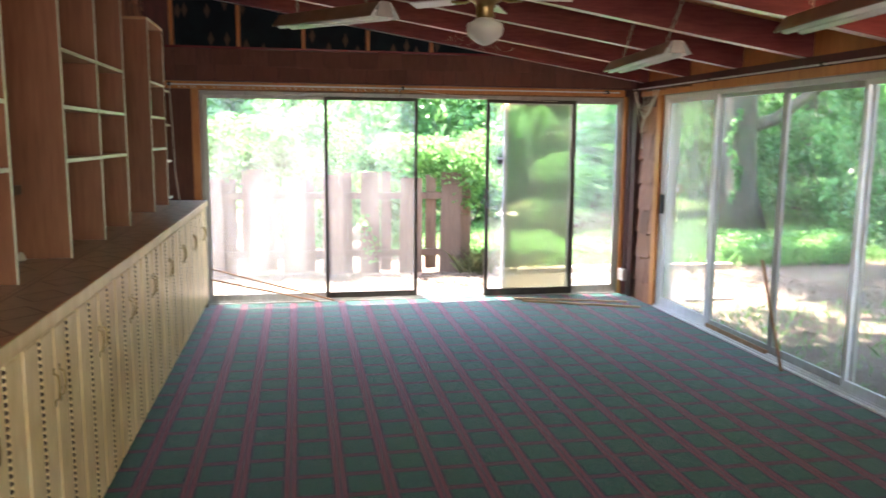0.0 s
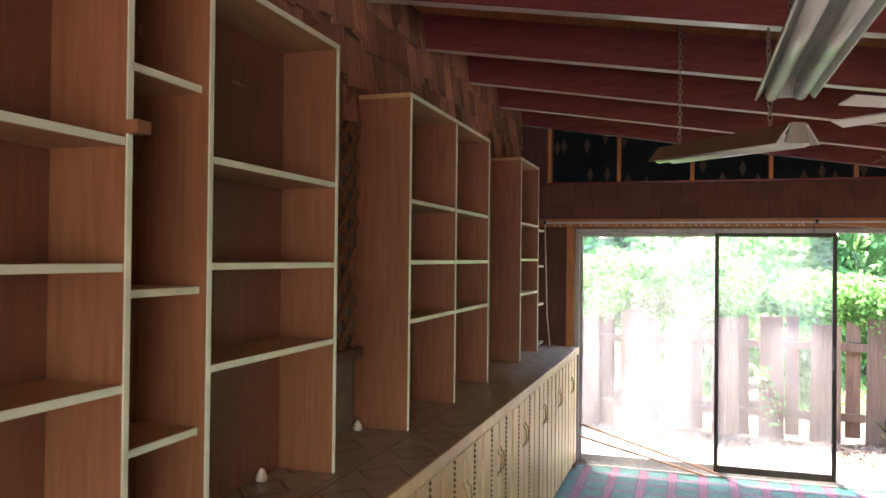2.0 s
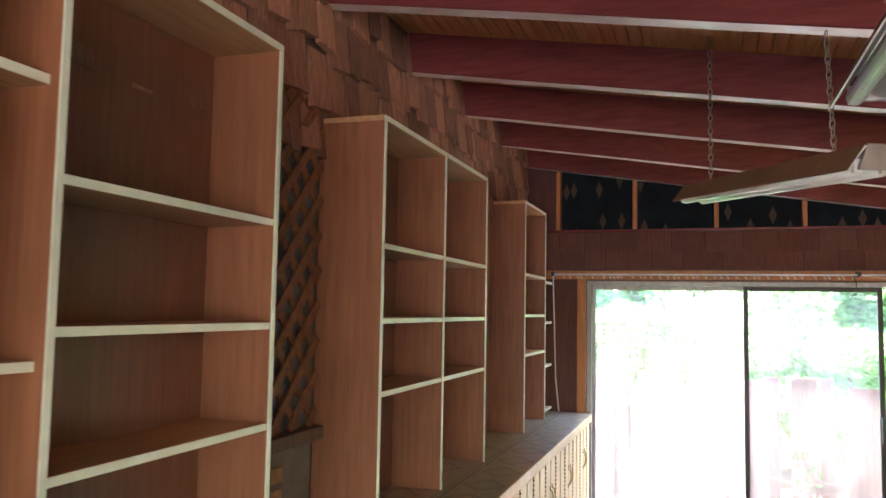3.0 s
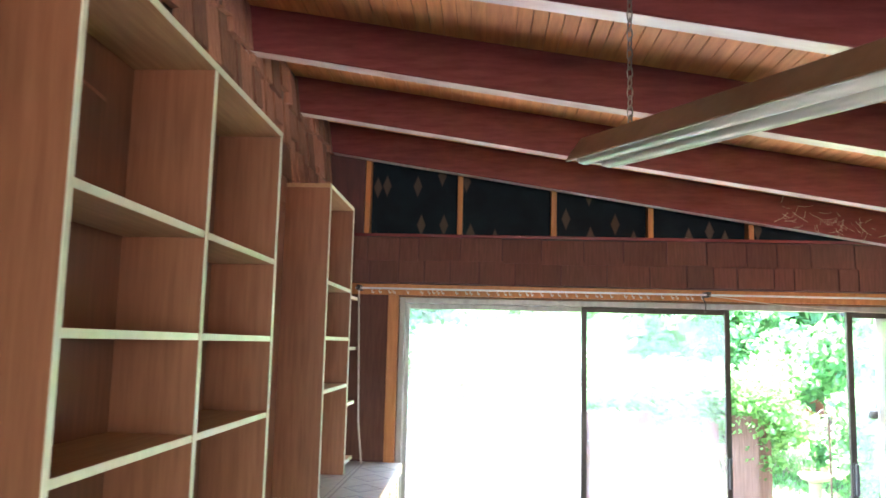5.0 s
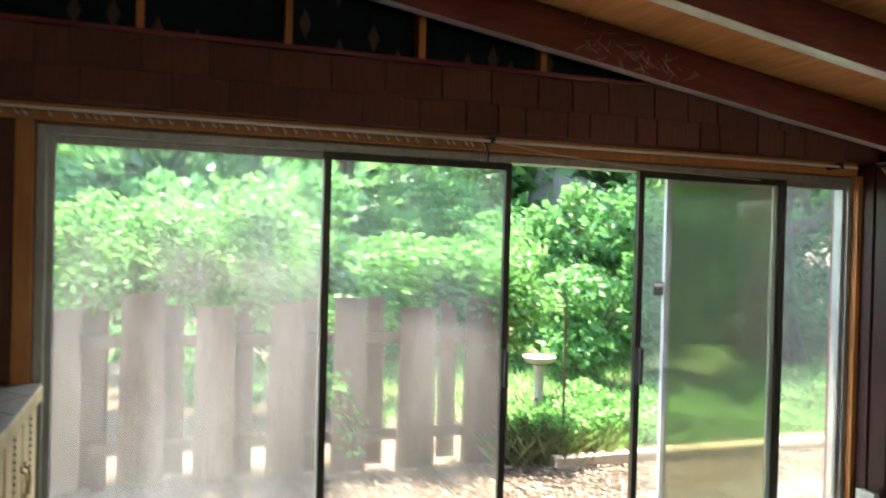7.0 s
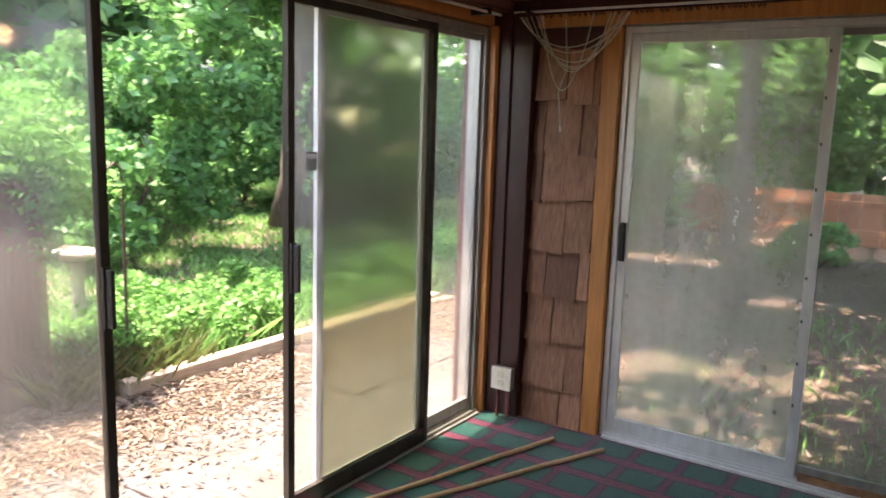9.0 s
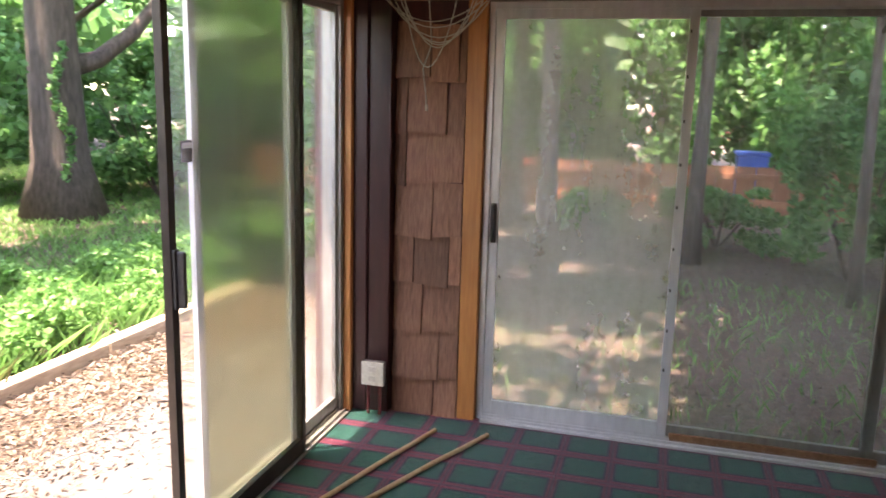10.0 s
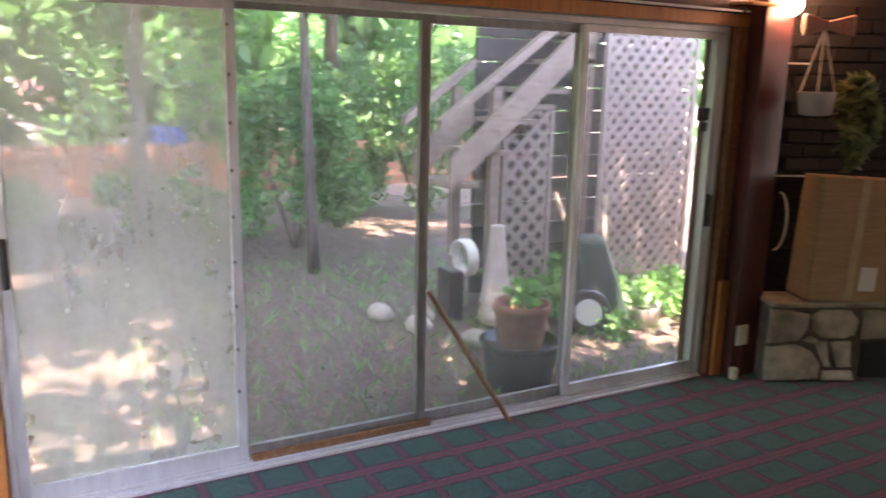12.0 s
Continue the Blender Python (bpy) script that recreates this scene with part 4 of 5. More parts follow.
solid("drape_cord", bar([(-0.275, -0.145, 2.08), (-0.262, -0.15, 1.7), (-0.25, -0.15, 1.3), (-0.225, -0.14, CT + 0.004)], 0.0055, 6), M["cord"], "white drapery cord hanging to the counter", "cord")

etrack = thing("curtain_track", (4.170, 0, 2.125), "white metal curtain track crowded with hooks", "curtain rod")
part("rail", bx(-0.005, 0.005, -4.35, -0.10, -0.006, 0.006, bevel=0.002), M["alu"], etrack)
for y in (-0.2, -1.6, -3.0, -4.3):
    part("bracket", bx(-0.012, 0.066, y - 0.012, y + 0.012, -0.010, 0.016, bevel=0.002), M["bronze"], etrack)
y = -0.16
while y > -1.3:
    part("hook", bar([(0, y, -0.009), (-0.004, y - 0.003, -0.024), (-0.002, y - 0.010, -0.032), (0.002, y - 0.013, -0.018)], 0.003, 5), M["bronze"], etrack)
    y -= r.choice((0.02, 0.024, 0.03, 0.05))
cords = thing("cord_bundle", (4.17, -0.36, 2.10), "tangle of thin white cords hanging in loops", "cord")
for k in range(7):
    y0, y1 = 0.20 - 0.022 * k, -0.36 + 0.04 * k * r.random()
    deep = 0.15 + 0.030 * k * r.uniform(0.7, 1.2)
    pts = []
    for i in range(13):
        s = i / 12
        pts.append((-0.012 - 0.004 * k, y0 + (y1 - y0) * s + 0.012 * math.sin(3 * s + k), -deep * math.sin(math.pi * s) ** 0.8 + 0.0))
    part("loop", bar(pts, 0.0028, 5), M["cord"], cords)
part("tail", bar([(-0.02, -0.05, -0.02), (-0.02, -0.07, -0.25), (-0.02, -0.03, -0.36), (-0.02, -0.045, -0.47), (-0.02, -0.05, -0.52)], 0.003, 5), M["cord"], cords)
part("tip", bar([(-0.02, -0.05, -0.52), (-0.02, -0.052, -0.55)], 0.006, 6), M["ivory"], cords)

# ---- outlet at the corner, poles ----
ob_ = thing("outlet_box", (4.090, -0.18, 0.212), "ivory double outlet box on conduits", "outlet")
part("box", bx(0.003, 0.040, -0.055, 0.055, -0.005, 0.110, bevel=0.004), M["greyframe"], ob_)
part("cover", bx(-0.006, 0.0025, -0.058, 0.058, -0.008, 0.113, bevel=0.004), M["ivory"], ob_)
for z in (0.028, 0.076):
    part("socket", bx(-0.010, -0.0065, -0.018, 0.018, z - 0.014, z + 0.014, bevel=0.003), M["cord"], ob_)
for y in (-0.03, 0.03):
    part("conduit", bar([(0.022, y, -0.006), (0.022, y, -0.164)], 0.009, 8), M["maroon"], ob_, "maroon painted conduit")


def pole(a, b_, rad, material, label, name="wooden_pole"):
    a, b_ = Vector(a), Vector(b_)
    pts = [a.lerp(b_, k / 6) + Vector((0.003 * math.sin(k * 2.0), 0.003 * math.cos(k * 1.7), 0)) for k in range(7)]
    return solid(name, bar(pts, rad, 10), material, label, "pole", "loose wooden poles")


pole((2.95, -0.205, FZ + 0.0125), (4.01, -0.53, FZ + 0.0125), 0.0105, M["dowel"], "stripped wooden pole lying on the carpet")
pole((3.00, -0.335, FZ + 0.0125), (4.04, -0.78, FZ + 0.0125), 0.0105, M["dowel"], "stripped wooden pole lying on the carpet")
pole((0.02, -0.055, 0.39), (1.18, -0.060, FZ + 0.014), 0.008, M["dowel_dark"], "thin dark pole leaning low across the glass")
pole((0.02, -0.075, 0.29), (1.02, -0.080, FZ + 0.014), 0.008, M["dowel_dark"], "thin dark pole leaning low across the glass")
pole((4.205, -2.44, 0.76), (4.125, -2.87, FZ + 0.012), 0.012, M["dowel_dark"], "brown wooden pole leaning on the glass door")

# cobweb on the first rafter
bm = bmesh.new()
r = random.Random(9)
for k in range(44):
    x = 2.25 + r.random() * 0.6
    z = under(x) + 0.03 + r.random() * 0.12
    d = Vector((r.uniform(-0.09, 0.09), 0, r.uniform(-0.07, 0.05)))
    p = Vector((x, -0.1935 - r.random() * 0.004, z))
    tube(bm, [p, p + d * 0.5 + Vector((0, -0.004, -0.008)), p + d], 0.0008, 3)
solid("cobweb", bm, M["cord"], "dusty cobweb clinging to the rafter", "cobweb", kind="stuff")

# ---- fireplace corner ----
FP0, FP1 = Vector((4.20, -4.62, 0)), Vector((3.62, -5.95, 0))
fdir = (FP1 - FP0).normalized()
FPM = Matrix.Translation(FP0) @ Matrix.Rotation(math.atan2(fdir.y, fdir.x), 4, "Z")   # x along the wall, y away from the room
flen = (FP1 - FP0).length
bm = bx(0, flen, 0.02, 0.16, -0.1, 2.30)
wl = solid("wall_fireplace", bm, M["mortar"], "near-black brick chimney wall", "wall", kind="structure")
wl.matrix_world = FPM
bm = bx(3.62, 3.74, -9.3, -6.05, -0.1, 2.5)
solid("wall_southeast", bm, M["wall"], "plain dark wall closing the room", "wall", kind="structure")

hearth = thing("hearth", FPM, "raised hearth of fitted pale field stones", "fireplace")
part("core", bx(0.03, 1.35, -0.235, 0.015, FZ - 0.03, FZ + 0.45), M["hearth_mortar"], hearth, "grey mortar")
r = random.Random(12)


def fitted_stone(outline, name="stone"):
    """A flat-faced stone from its (along, up) outline, edges worn round, face uneven."""
    bm = bmesh.new()
    off = Vector((r.random() * 9, r.random() * 9, r.random() * 9))
    front = r.uniform(-0.272, -0.258)
    a = [bm.verts.new((x, front, FZ + z)) for x, z in outline]
    c = [bm.verts.new((x, -0.225, FZ + z)) for x, z in outline]
    n = len(a)
    top = bm.faces.new(a)
    bm.faces.new(c[::-1])
    for k in range(n):
        bm.faces.new((a[(k + 1) % n], a[k], c[k], c[(k + 1) % n]))
    bmesh.ops.recalc_face_normals(bm, faces=bm.faces)
    bmesh.ops.bevel(bm, geom=list(top.edges), offset=0.024, segments=3, affect="EDGES", profile=0.5)
    bmesh.ops.triangulate(bm, faces=[f for f in bm.faces if len(f.verts) > 4])
    bmesh.ops.subdivide_edges(bm, edges=[e for e in bm.edges if e.calc_length() > 0.05], cuts=2, use_grid_fill=True)
    for v in bm.verts:
        q = noise.noise(v.co * 9 + off) + 0.5 * noise.noise(v.co * 24 + off)
        v.co += Vector((0.004 * noise.noise(v.co * 14 - off), -0.012 * q, 0.004 * q))
    part(name, bm, M["stone"], hearth, smooth=True)


fitted_stone([(0.02, 0.44), (0.10, 0.445), (0.25, 0.41), (0.24, 0.32), (0.19, 0.25), (0.02, 0.24)])
fitted_stone([(0.265, 0.40), (0.33, 0.44), (0.51, 0.43), (0.565, 0.37), (0.54, 0.285), (0.48, 0.26), (0.335, 0.268), (0.29, 0.32)])
fitted_stone([(0.02, 0.215), (0.19, 0.23), (0.29, 0.185), (0.355, 0.11), (0.35, 0.018), (0.21, 0.006), (0.02, 0.008)])
fitted_stone([(0.31, 0.235), (0.375, 0.245), (0.40, 0.14), (0.43, 0.085), (0.385, 0.085), (0.345, 0.16)])
fitted_stone([(0.395, 0.243), (0.52, 0.245), (0.545, 0.085), (0.465, 0.085)])
fitted_stone([(0.375, 0.065), (0.55, 0.065), (0.565, 0.006), (0.375, 0.006)])
fitted_stone([(0.22, 0.255), (0.28, 0.28), (0.325, 0.25), (0.28, 0.235)])
fitted_stone([(0.585, 0.44), (0.95, 0.445), (0.95, 0.265), (0.58, 0.26)])
fitted_stone([(0.97, 0.44), (1.34, 0.44), (1.34, 0.25), (0.98, 0.25)])
fitted_stone([(0.98, 0.235), (1.34, 0.235), (1.34, 0.01), (0.97, 0.01)])
bm = bx(0.02, 1.35, -0.262, 0.015, FZ + 0.452, FZ + 0.482, bevel=0.012)
part("ledge", bm, M["stone"], hearth, "flat stone ledge")
part("firebox", bx(0.60, 0.95, -0.25, -0.236, FZ + 0.02, FZ + 0.24, bevel=0.006), M["black"], hearth, "black iron firebox front")

carton = thing("cardboard_box", FPM @ Matrix.Translation((0.42, -0.13, FZ + 0.496)) @ Matrix.Rotation(0.05, 4, "Y"), "tall brown cardboard box taped shut on the hearth", "box")
part("body", bx(-0.20, 0.30, -0.11, 0.12, -0.012, 0.70, bevel=0.006), M["cardboard"], carton)
part("tape", bx(0.02, 0.07, -0.1125, -0.1105, 0.0, 0.70), M["tape"], carton, "clear packing tape")
part("shipping_label", bx(0.10, 0.20, -0.1130, -0.1105, 0.06, 0.20), M["paper"], carton, "white shipping label")

# wall bricks beside the box
r = random.Random(3)
for row in range(21):
    x = 0.02 + (0.11 if row % 2 else 0)
    z = 0.56 + row * 0.078
    while x < 0.85:
        w = 0.2
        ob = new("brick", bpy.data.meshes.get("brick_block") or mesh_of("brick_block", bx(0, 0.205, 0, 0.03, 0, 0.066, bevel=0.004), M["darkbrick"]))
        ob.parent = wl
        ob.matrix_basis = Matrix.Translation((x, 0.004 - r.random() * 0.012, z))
        x += 0.217
for z, x0, x1 in ((1.86, 0.02, 0.20), (1.22, 0.02, 0.26)):
    s_ = thing("metal_strip", FPM @ Matrix.Translation((0, 0, z)), "thin pale metal strip on the bricks", "strip")
    part("strip", bx(x0, x1, -0.016, -0.010, 0, 0.010), M["alu"], s_)

# hanging basket with trailing plant
bask = thing("hanging_planter", FPM @ Matrix.Translation((0.15, -0.22, 1.70)), "white hanging planter with a trailing dry plant", "planter")
bm = bmesh.new()
turned(bm, [(0.05, -0.12), (0.085, -0.11), (0.10, 0.0), (0.105, 0.01), (0.09, 0.01)], 16)
part("pot", bm, M["planter"], bask, smooth=True)
for k in range(3):
    an = 2.1 * k
    part("hanger", bar([(0.1 * math.cos(an), 0.1 * math.sin(an), 0.01), (0, 0, 0.35)], 0.004, 5), M["cord"], bask)
leaves("foliage", [(0.18, -0.02, -0.10, 0.055, 0.06, 0.14), (0.24, -0.02, -0.25, 0.06, 0.06, 0.18), (0.31, -0.02, -0.15, 0.05, 0.06, 0.18), (0.22, -0.02, 0.04, 0.09, 0.07, 0.06)], 800, 0.038, M["dryplant"], "pale dry green foliage", "", parent=bask, long=2.6)
bow = thing("ribbon_bow", FPM @ Matrix.Translation((0.17, -0.22, 2.06)) @ Matrix.Scale(1.45, 4), "pale pink cloth bow on the planter's hanger", "bow")
for e in (-1, 1):
    bm = bmesh.new()
    vs = box(bm, 0, 0.10, -0.015, 0.015, -0.045, 0.045, bevel=0.012)
    for v in vs:
        v.co.z *= 0.35 + 6 * abs(v.co.x)
        v.co.x *= e
    part("loop", bm, M["pinkcloth"], bow)

globe = thing("wall_lamp", (4.08, -4.56, 2.17), "round lit globe lamp on a short arm", "lamp")
bm = bmesh.new()
bmesh.ops.create_uvsphere(bm, u_segments=20, v_segments=12, radius=0.062)
part("globe", bm, M["lit"], globe, "glowing warm globe", smooth=True)
part("arm", bar([(0.0, 0.06, -0.01), (0.0, 0.30, -0.01), (0.10, 0.36, -0.01)], 0.010, 8), M["brass"], globe)
hose = solid("cable_loop", bar([(4.085, -4.645, 0.97 + 0.17 * math.cos(math.pi * k / 12)) if k in (0, 12) else (4.085 - 0.045 * math.sin(math.pi * k / 12), -4.645 - 0.03 * math.sin(math.pi * k / 12), 0.97 + 0.17 * math.cos(math.pi * k / 12)) for k in range(13)], 0.007, 8), M["cord"], "pale looped cable hanging on the wall", "cable")
ob2 = thing("outlet_box", (4.085, -4.46, 0.29), "small ivory outlet on the post", "outlet")
part("box", bx(0.0, 0.014, -0.05, 0.04, -0.05, 0.07, bevel=0.004), M["ivory"], ob2)
part("conduit", bar([(0.008, 0, -0.051), (0.008, 0, -0.245)], 0.010, 8), M["maroon"], ob2)
solid("cable_clamp", bx(4.06, 4.098, -4.43, -4.39, FZ, FZ + 0.07, bevel=0.006), M["ivory"], "white cable clamp at the post foot", "clamp")

# ---- shingle courses ----
wn_ = thing("shingle_band_north", (0, 0, 0), "dark reddish brown shingles on the header", "shingles", kind="structure")
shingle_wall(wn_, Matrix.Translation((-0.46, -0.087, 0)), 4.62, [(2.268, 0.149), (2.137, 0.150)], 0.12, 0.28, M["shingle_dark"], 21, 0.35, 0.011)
we_ = thing("shingle_panel_east", (0, 0, 0), "brown shingles between post and jamb", "shingles", kind="structure")
shingle_wall(we_, pose(4.232, -0.238, 0, 0, 0, -90), 0.345, [(z, 0.262) for z in (1.69, 1.45, 1.195, 0.955, 0.72, 0.478, 0.24, 0.045)], 0.14, 0.30, M["shingle"], 5)
ww_ = thing("shingle_band_west", (0, 0, 0), "split cedar shingles above the bookcases", "shingles", kind="structure")
shingle_wall(ww_, pose(XW - 0.008, -6.4, 0, 0, 0, 90), 6.28, [(2.92, 0.20), (2.735, 0.22), (2.545, 0.22), (2.36, 0.22)], 0.06, 0.16, M["shingle"], 17, 2.4)


# ---- outside ----
GZ = -0.12
bm = bmesh.new()
n = 60


def rise(x, y):
    far = max(0.0, math.hypot(x - 2, y + 3) - 7)
    return GZ + 0.012 * far * (0.6 + 0.4 * math.sin(x * 0.3)) + 0.02 * noise.noise(Vector((x * 0.5, y * 0.5, 0)))


xs = [-400, -120, -40, *[-20 + 0.75 * k for k in range(70)], 45, 120, 400]
ys = [-400, -120, -40, *[-20 + 0.75 * k for k in range(70)], 45, 120, 400]
grid = [[bm.verts.new((x, y, GZ if abs(x) > 39 or abs(y) > 39 else min(rise(x, y), 0.5) if not (-1 < x < 5 and -9.5 < y < 1.5) else GZ - 0.02)) for y in ys] for x in xs]
for i in range(len(xs) - 1):
    for j in range(len(ys) - 1):
        bm.faces.new((grid[i][j], grid[i + 1][j], grid[i + 1][j + 1], grid[i][j + 1]))
solid("ground", bm, M["ground"], "bare yard soil with moss and leaf crumbs", "ground", kind="structure", smooth=True)

# patio slabs outside the north doors
patio = thing("patio", (0, 0, 0), "cracked concrete patio slabs", "patio", kind="structure")
r = random.Random(2)
for x0, x1 in ((-0.6, 1.1), (1.115, 2.62), (2.635, 4.2), (4.215, 5.6)):
    for y0, y1 in ((0.16, 0.87), (0.885, 1.28)):
        bm = bx(x0, x1, y0, y1 + r.uniform(-0.05, 0.05), GZ - 0.05, GZ + 0.02 + r.uniform(-0.006, 0.006), bevel=0.008)
        part("slab", bm, M["concrete"], patio)
# timber edging
edg = thing("timber_edging", (0, 0, 0), "grey landscape timbers edging the bed", "edging")
for x0, x1 in ((3.30, 4.75), (4.765, 6.6)):
    part("timber", bx(x0, x1, 1.90, 2.01, GZ - 0.03, GZ + 0.11, bevel=0.012), M["timber"], edg)

# dry leaf litter over the bed and the yard
nl = 72000
c = np.stack([-1.5 + 8.5 * rng.random(nl), 0.20 + 2.0 * rng.random(nl) ** 0.7, GZ + 0.012 + 0.03 * rng.random(nl) ** 2], 1)
thin = np.where(c[:, 1] < 1.3, rng.random(nl) < np.maximum(0.14, (c[:, 1] - 0.62) * 1.2), True)
c = c[thin]


def scatter(name, c, size, material, label, category, tilt=0.35):
    n_ = len(c)
    an = rng.random(n_) * 2 * np.pi
    a = np.stack([np.cos(an), np.sin(an), rng.normal(size=n_) * tilt], 1)
    w = np.stack([-np.sin(an), np.cos(an), rng.normal(size=n_) * tilt], 1)
    s = size * (0.5 + rng.random(n_))[:, None]
    co = np.empty((n_, 4, 3))
    co[:, 0], co[:, 1], co[:, 2], co[:, 3] = c - a * s, c + w * s * 0.3, c + a * s, c - w * s * 0.3
    co[..., 2] = np.maximum(co[..., 2], c[:, None, 2] - 0.006)
    return raw(name, co.reshape(-1, 3), n_, material, label, category, "stuff")


scatter("leaf_litter", c, 0.020, M["litter"], "layer of dry brown leaf litter", "leaf litter")
nl = 46000
c = np.stack([4.6 + 8.0 * rng.random(nl), -8.5 + 9.5 * rng.random(nl), np.zeros(nl)], 1)
c[:, 2] = [rise(p[0], p[1]) + 0.012 for p in c]
scatter("yard_litter", c, 0.021, M["litter"], "scattered dry leaves on the soil", "leaf litter")

bm = bmesh.new()
r = random.Random(31)
for k in range(260):
    x, y = r.uniform(2.2, 6.4), 1.05 + 0.85 * r.random()
    an, ln = r.uniform(0, 6.28), r.uniform(0.06, 0.24)
    d = Vector((math.cos(an), math.sin(an), 0)) * ln
    p = Vector((x, y, GZ + 0.035 + 0.02 * r.random()))
    tube(bm, [p, p + d * 0.5 + Vector((0.01 * r.uniform(-1, 1), 0.01 * r.uniform(-1, 1), 0.01)), p + d], [0.003, 0.0026, 0.0014], 4)
solid("twigs", bm, M["bark"], "thin dry twigs strewn over the litter", "twigs", kind="stuff")

# fence of weathered boards with gaps
fence = thing("fence", (0, 2.2, GZ), "weathered picket fence with gaps, overgrown by vines", "fence")
r = random.Random(8)
x = -4.2
while x < 2.75:
    # face boards with gaps, and narrower boards behind the rails that half close them
    w, gap = r.uniform(0.25, 0.31), r.uniform(0.17, 0.24)
    behind = r.uniform(0.11, 0.15)
    for side, x0, wide in ((0, x, w), (1, x + w + r.uniform(-0.02, 0.05), behind)):
        h = r.uniform(1.24, 1.36)
        bm = bmesh.new()
        vs = box(bm, x0, x0 + wide, -0.011, 0.011, 0.03 + r.random() * 0.05, h)
        for v in vs:
            if v.co.z > 1:
                v.co.x += (x0 + wide / 2 - v.co.x) * 0.10
        ob = part("board", bm, M["fence"], fence)
        ob.location.y = 0.088 * side
        ob.rotation_euler = (r.uniform(-0.010, 0.010), r.uniform(-0.008, 0.008), 0)
    x += w + gap
for z in (0.25, 0.98):
    part("rail", bx(-4.2, 2.98, 0.025, 0.063, z, z + 0.085, bevel=0.004), M["fence"], fence)
for x in (-2.4, 0.0, 2.88):
    part("post", bx(x, x + 0.09, 0.102, 0.19, -0.1, 1.28, bevel=0.005), M["fence"], fence)

# vines over the fence
r = random.Random(11)
blobs = []
for k in range(60):
    x = r.uniform(-4.2, 3.3)
    z = 1.15 + r.uniform(-0.15, 0.55) + 0.2 * math.sin(x * 1.4 + 1)
    blobs.append((x, 2.42 + r.uniform(-0.2, 0.5), z, r.uniform(0.18, 0.45), r.uniform(0.15, 0.35), r.uniform(0.15, 0.34)))
for k in range(2):
    blobs.append((r.uniform(1.2, 2.0), 2.12, r.uniform(0.2, 1.0), 0.12, 0.08, 0.22))
leaves("vine", blobs, 32000, 0.036, M["vine"], "bright green vines spilling over the fence", "vine", "stuff")

# weeds, dry stalks and grass beyond the timber
blades("weeds", 3.2, 9.5, 2.05, 3.6, GZ + 0.0, 4500, 0.24, 0.005, M["weed"], "knee-high bright green weeds", "weeds")
blobs = [(r.uniform(3.2, 9.0), r.uniform(2.15, 3.6), GZ + r.uniform(0.08, 0.3), 0.18, 0.16, 0.13) for k in range(110)]
leaves("weed_leaves", blobs, 30000, 0.034, M["weed"], "leafy low weeds in the bed", "weeds", "stuff", flat=0.3)
blades("dry_stalks", 2.9, 3.9, 1.95, 2.5, GZ, 900, 0.28, 0.0022, M["dryplant"], "dry brown stalks by the fence end", "dry stalks")
blades("lawn", 2.0, 18, 3.5, 15, GZ + 0.02, 70000, 0.12, 0.009, M["vine"], "rough lawn under the trees", "grass")

# hook pole and bird bath
hk = thing("plant_hook", (3.55, 2.27, GZ), "rusty iron shepherd's hook pole", "plant hook")
part("pole", bar([(0, 0, 0), (0.003, 0, 0.7), (0, 0, 1.30)], 0.011, 8), M["iron"], hk)
part("crook", bar([(0, 0, 1.30), (-0.01, 0, 1.36), (-0.05, 0, 1.39), (-0.10, 0, 1.35), (-0.13, 0, 1.30)], 0.007, 6), M["iron"], hk)
bb_ = thing("bird_bath", (3.84, 3.3, GZ), "white concrete bird bath in the weeds", "bird bath")
bm = bmesh.new()
turned(bm, [(0.12, 0), (0.11, 0.04), (0.06, 0.10), (0.045, 0.38), (0.06, 0.58), (0.075, 0.60)], 16)
part("pedestal", bm, M["pottery"], bb_, smooth=True)
bm = bmesh.new()
turned(bm, [(0.05, 0.602), (0.13, 0.625), (0.16, 0.67), (0.155, 0.68), (0.12, 0.655), (0.02, 0.64)], 20)
part("basin", bm, M["pottery"], bb_, smooth=True)


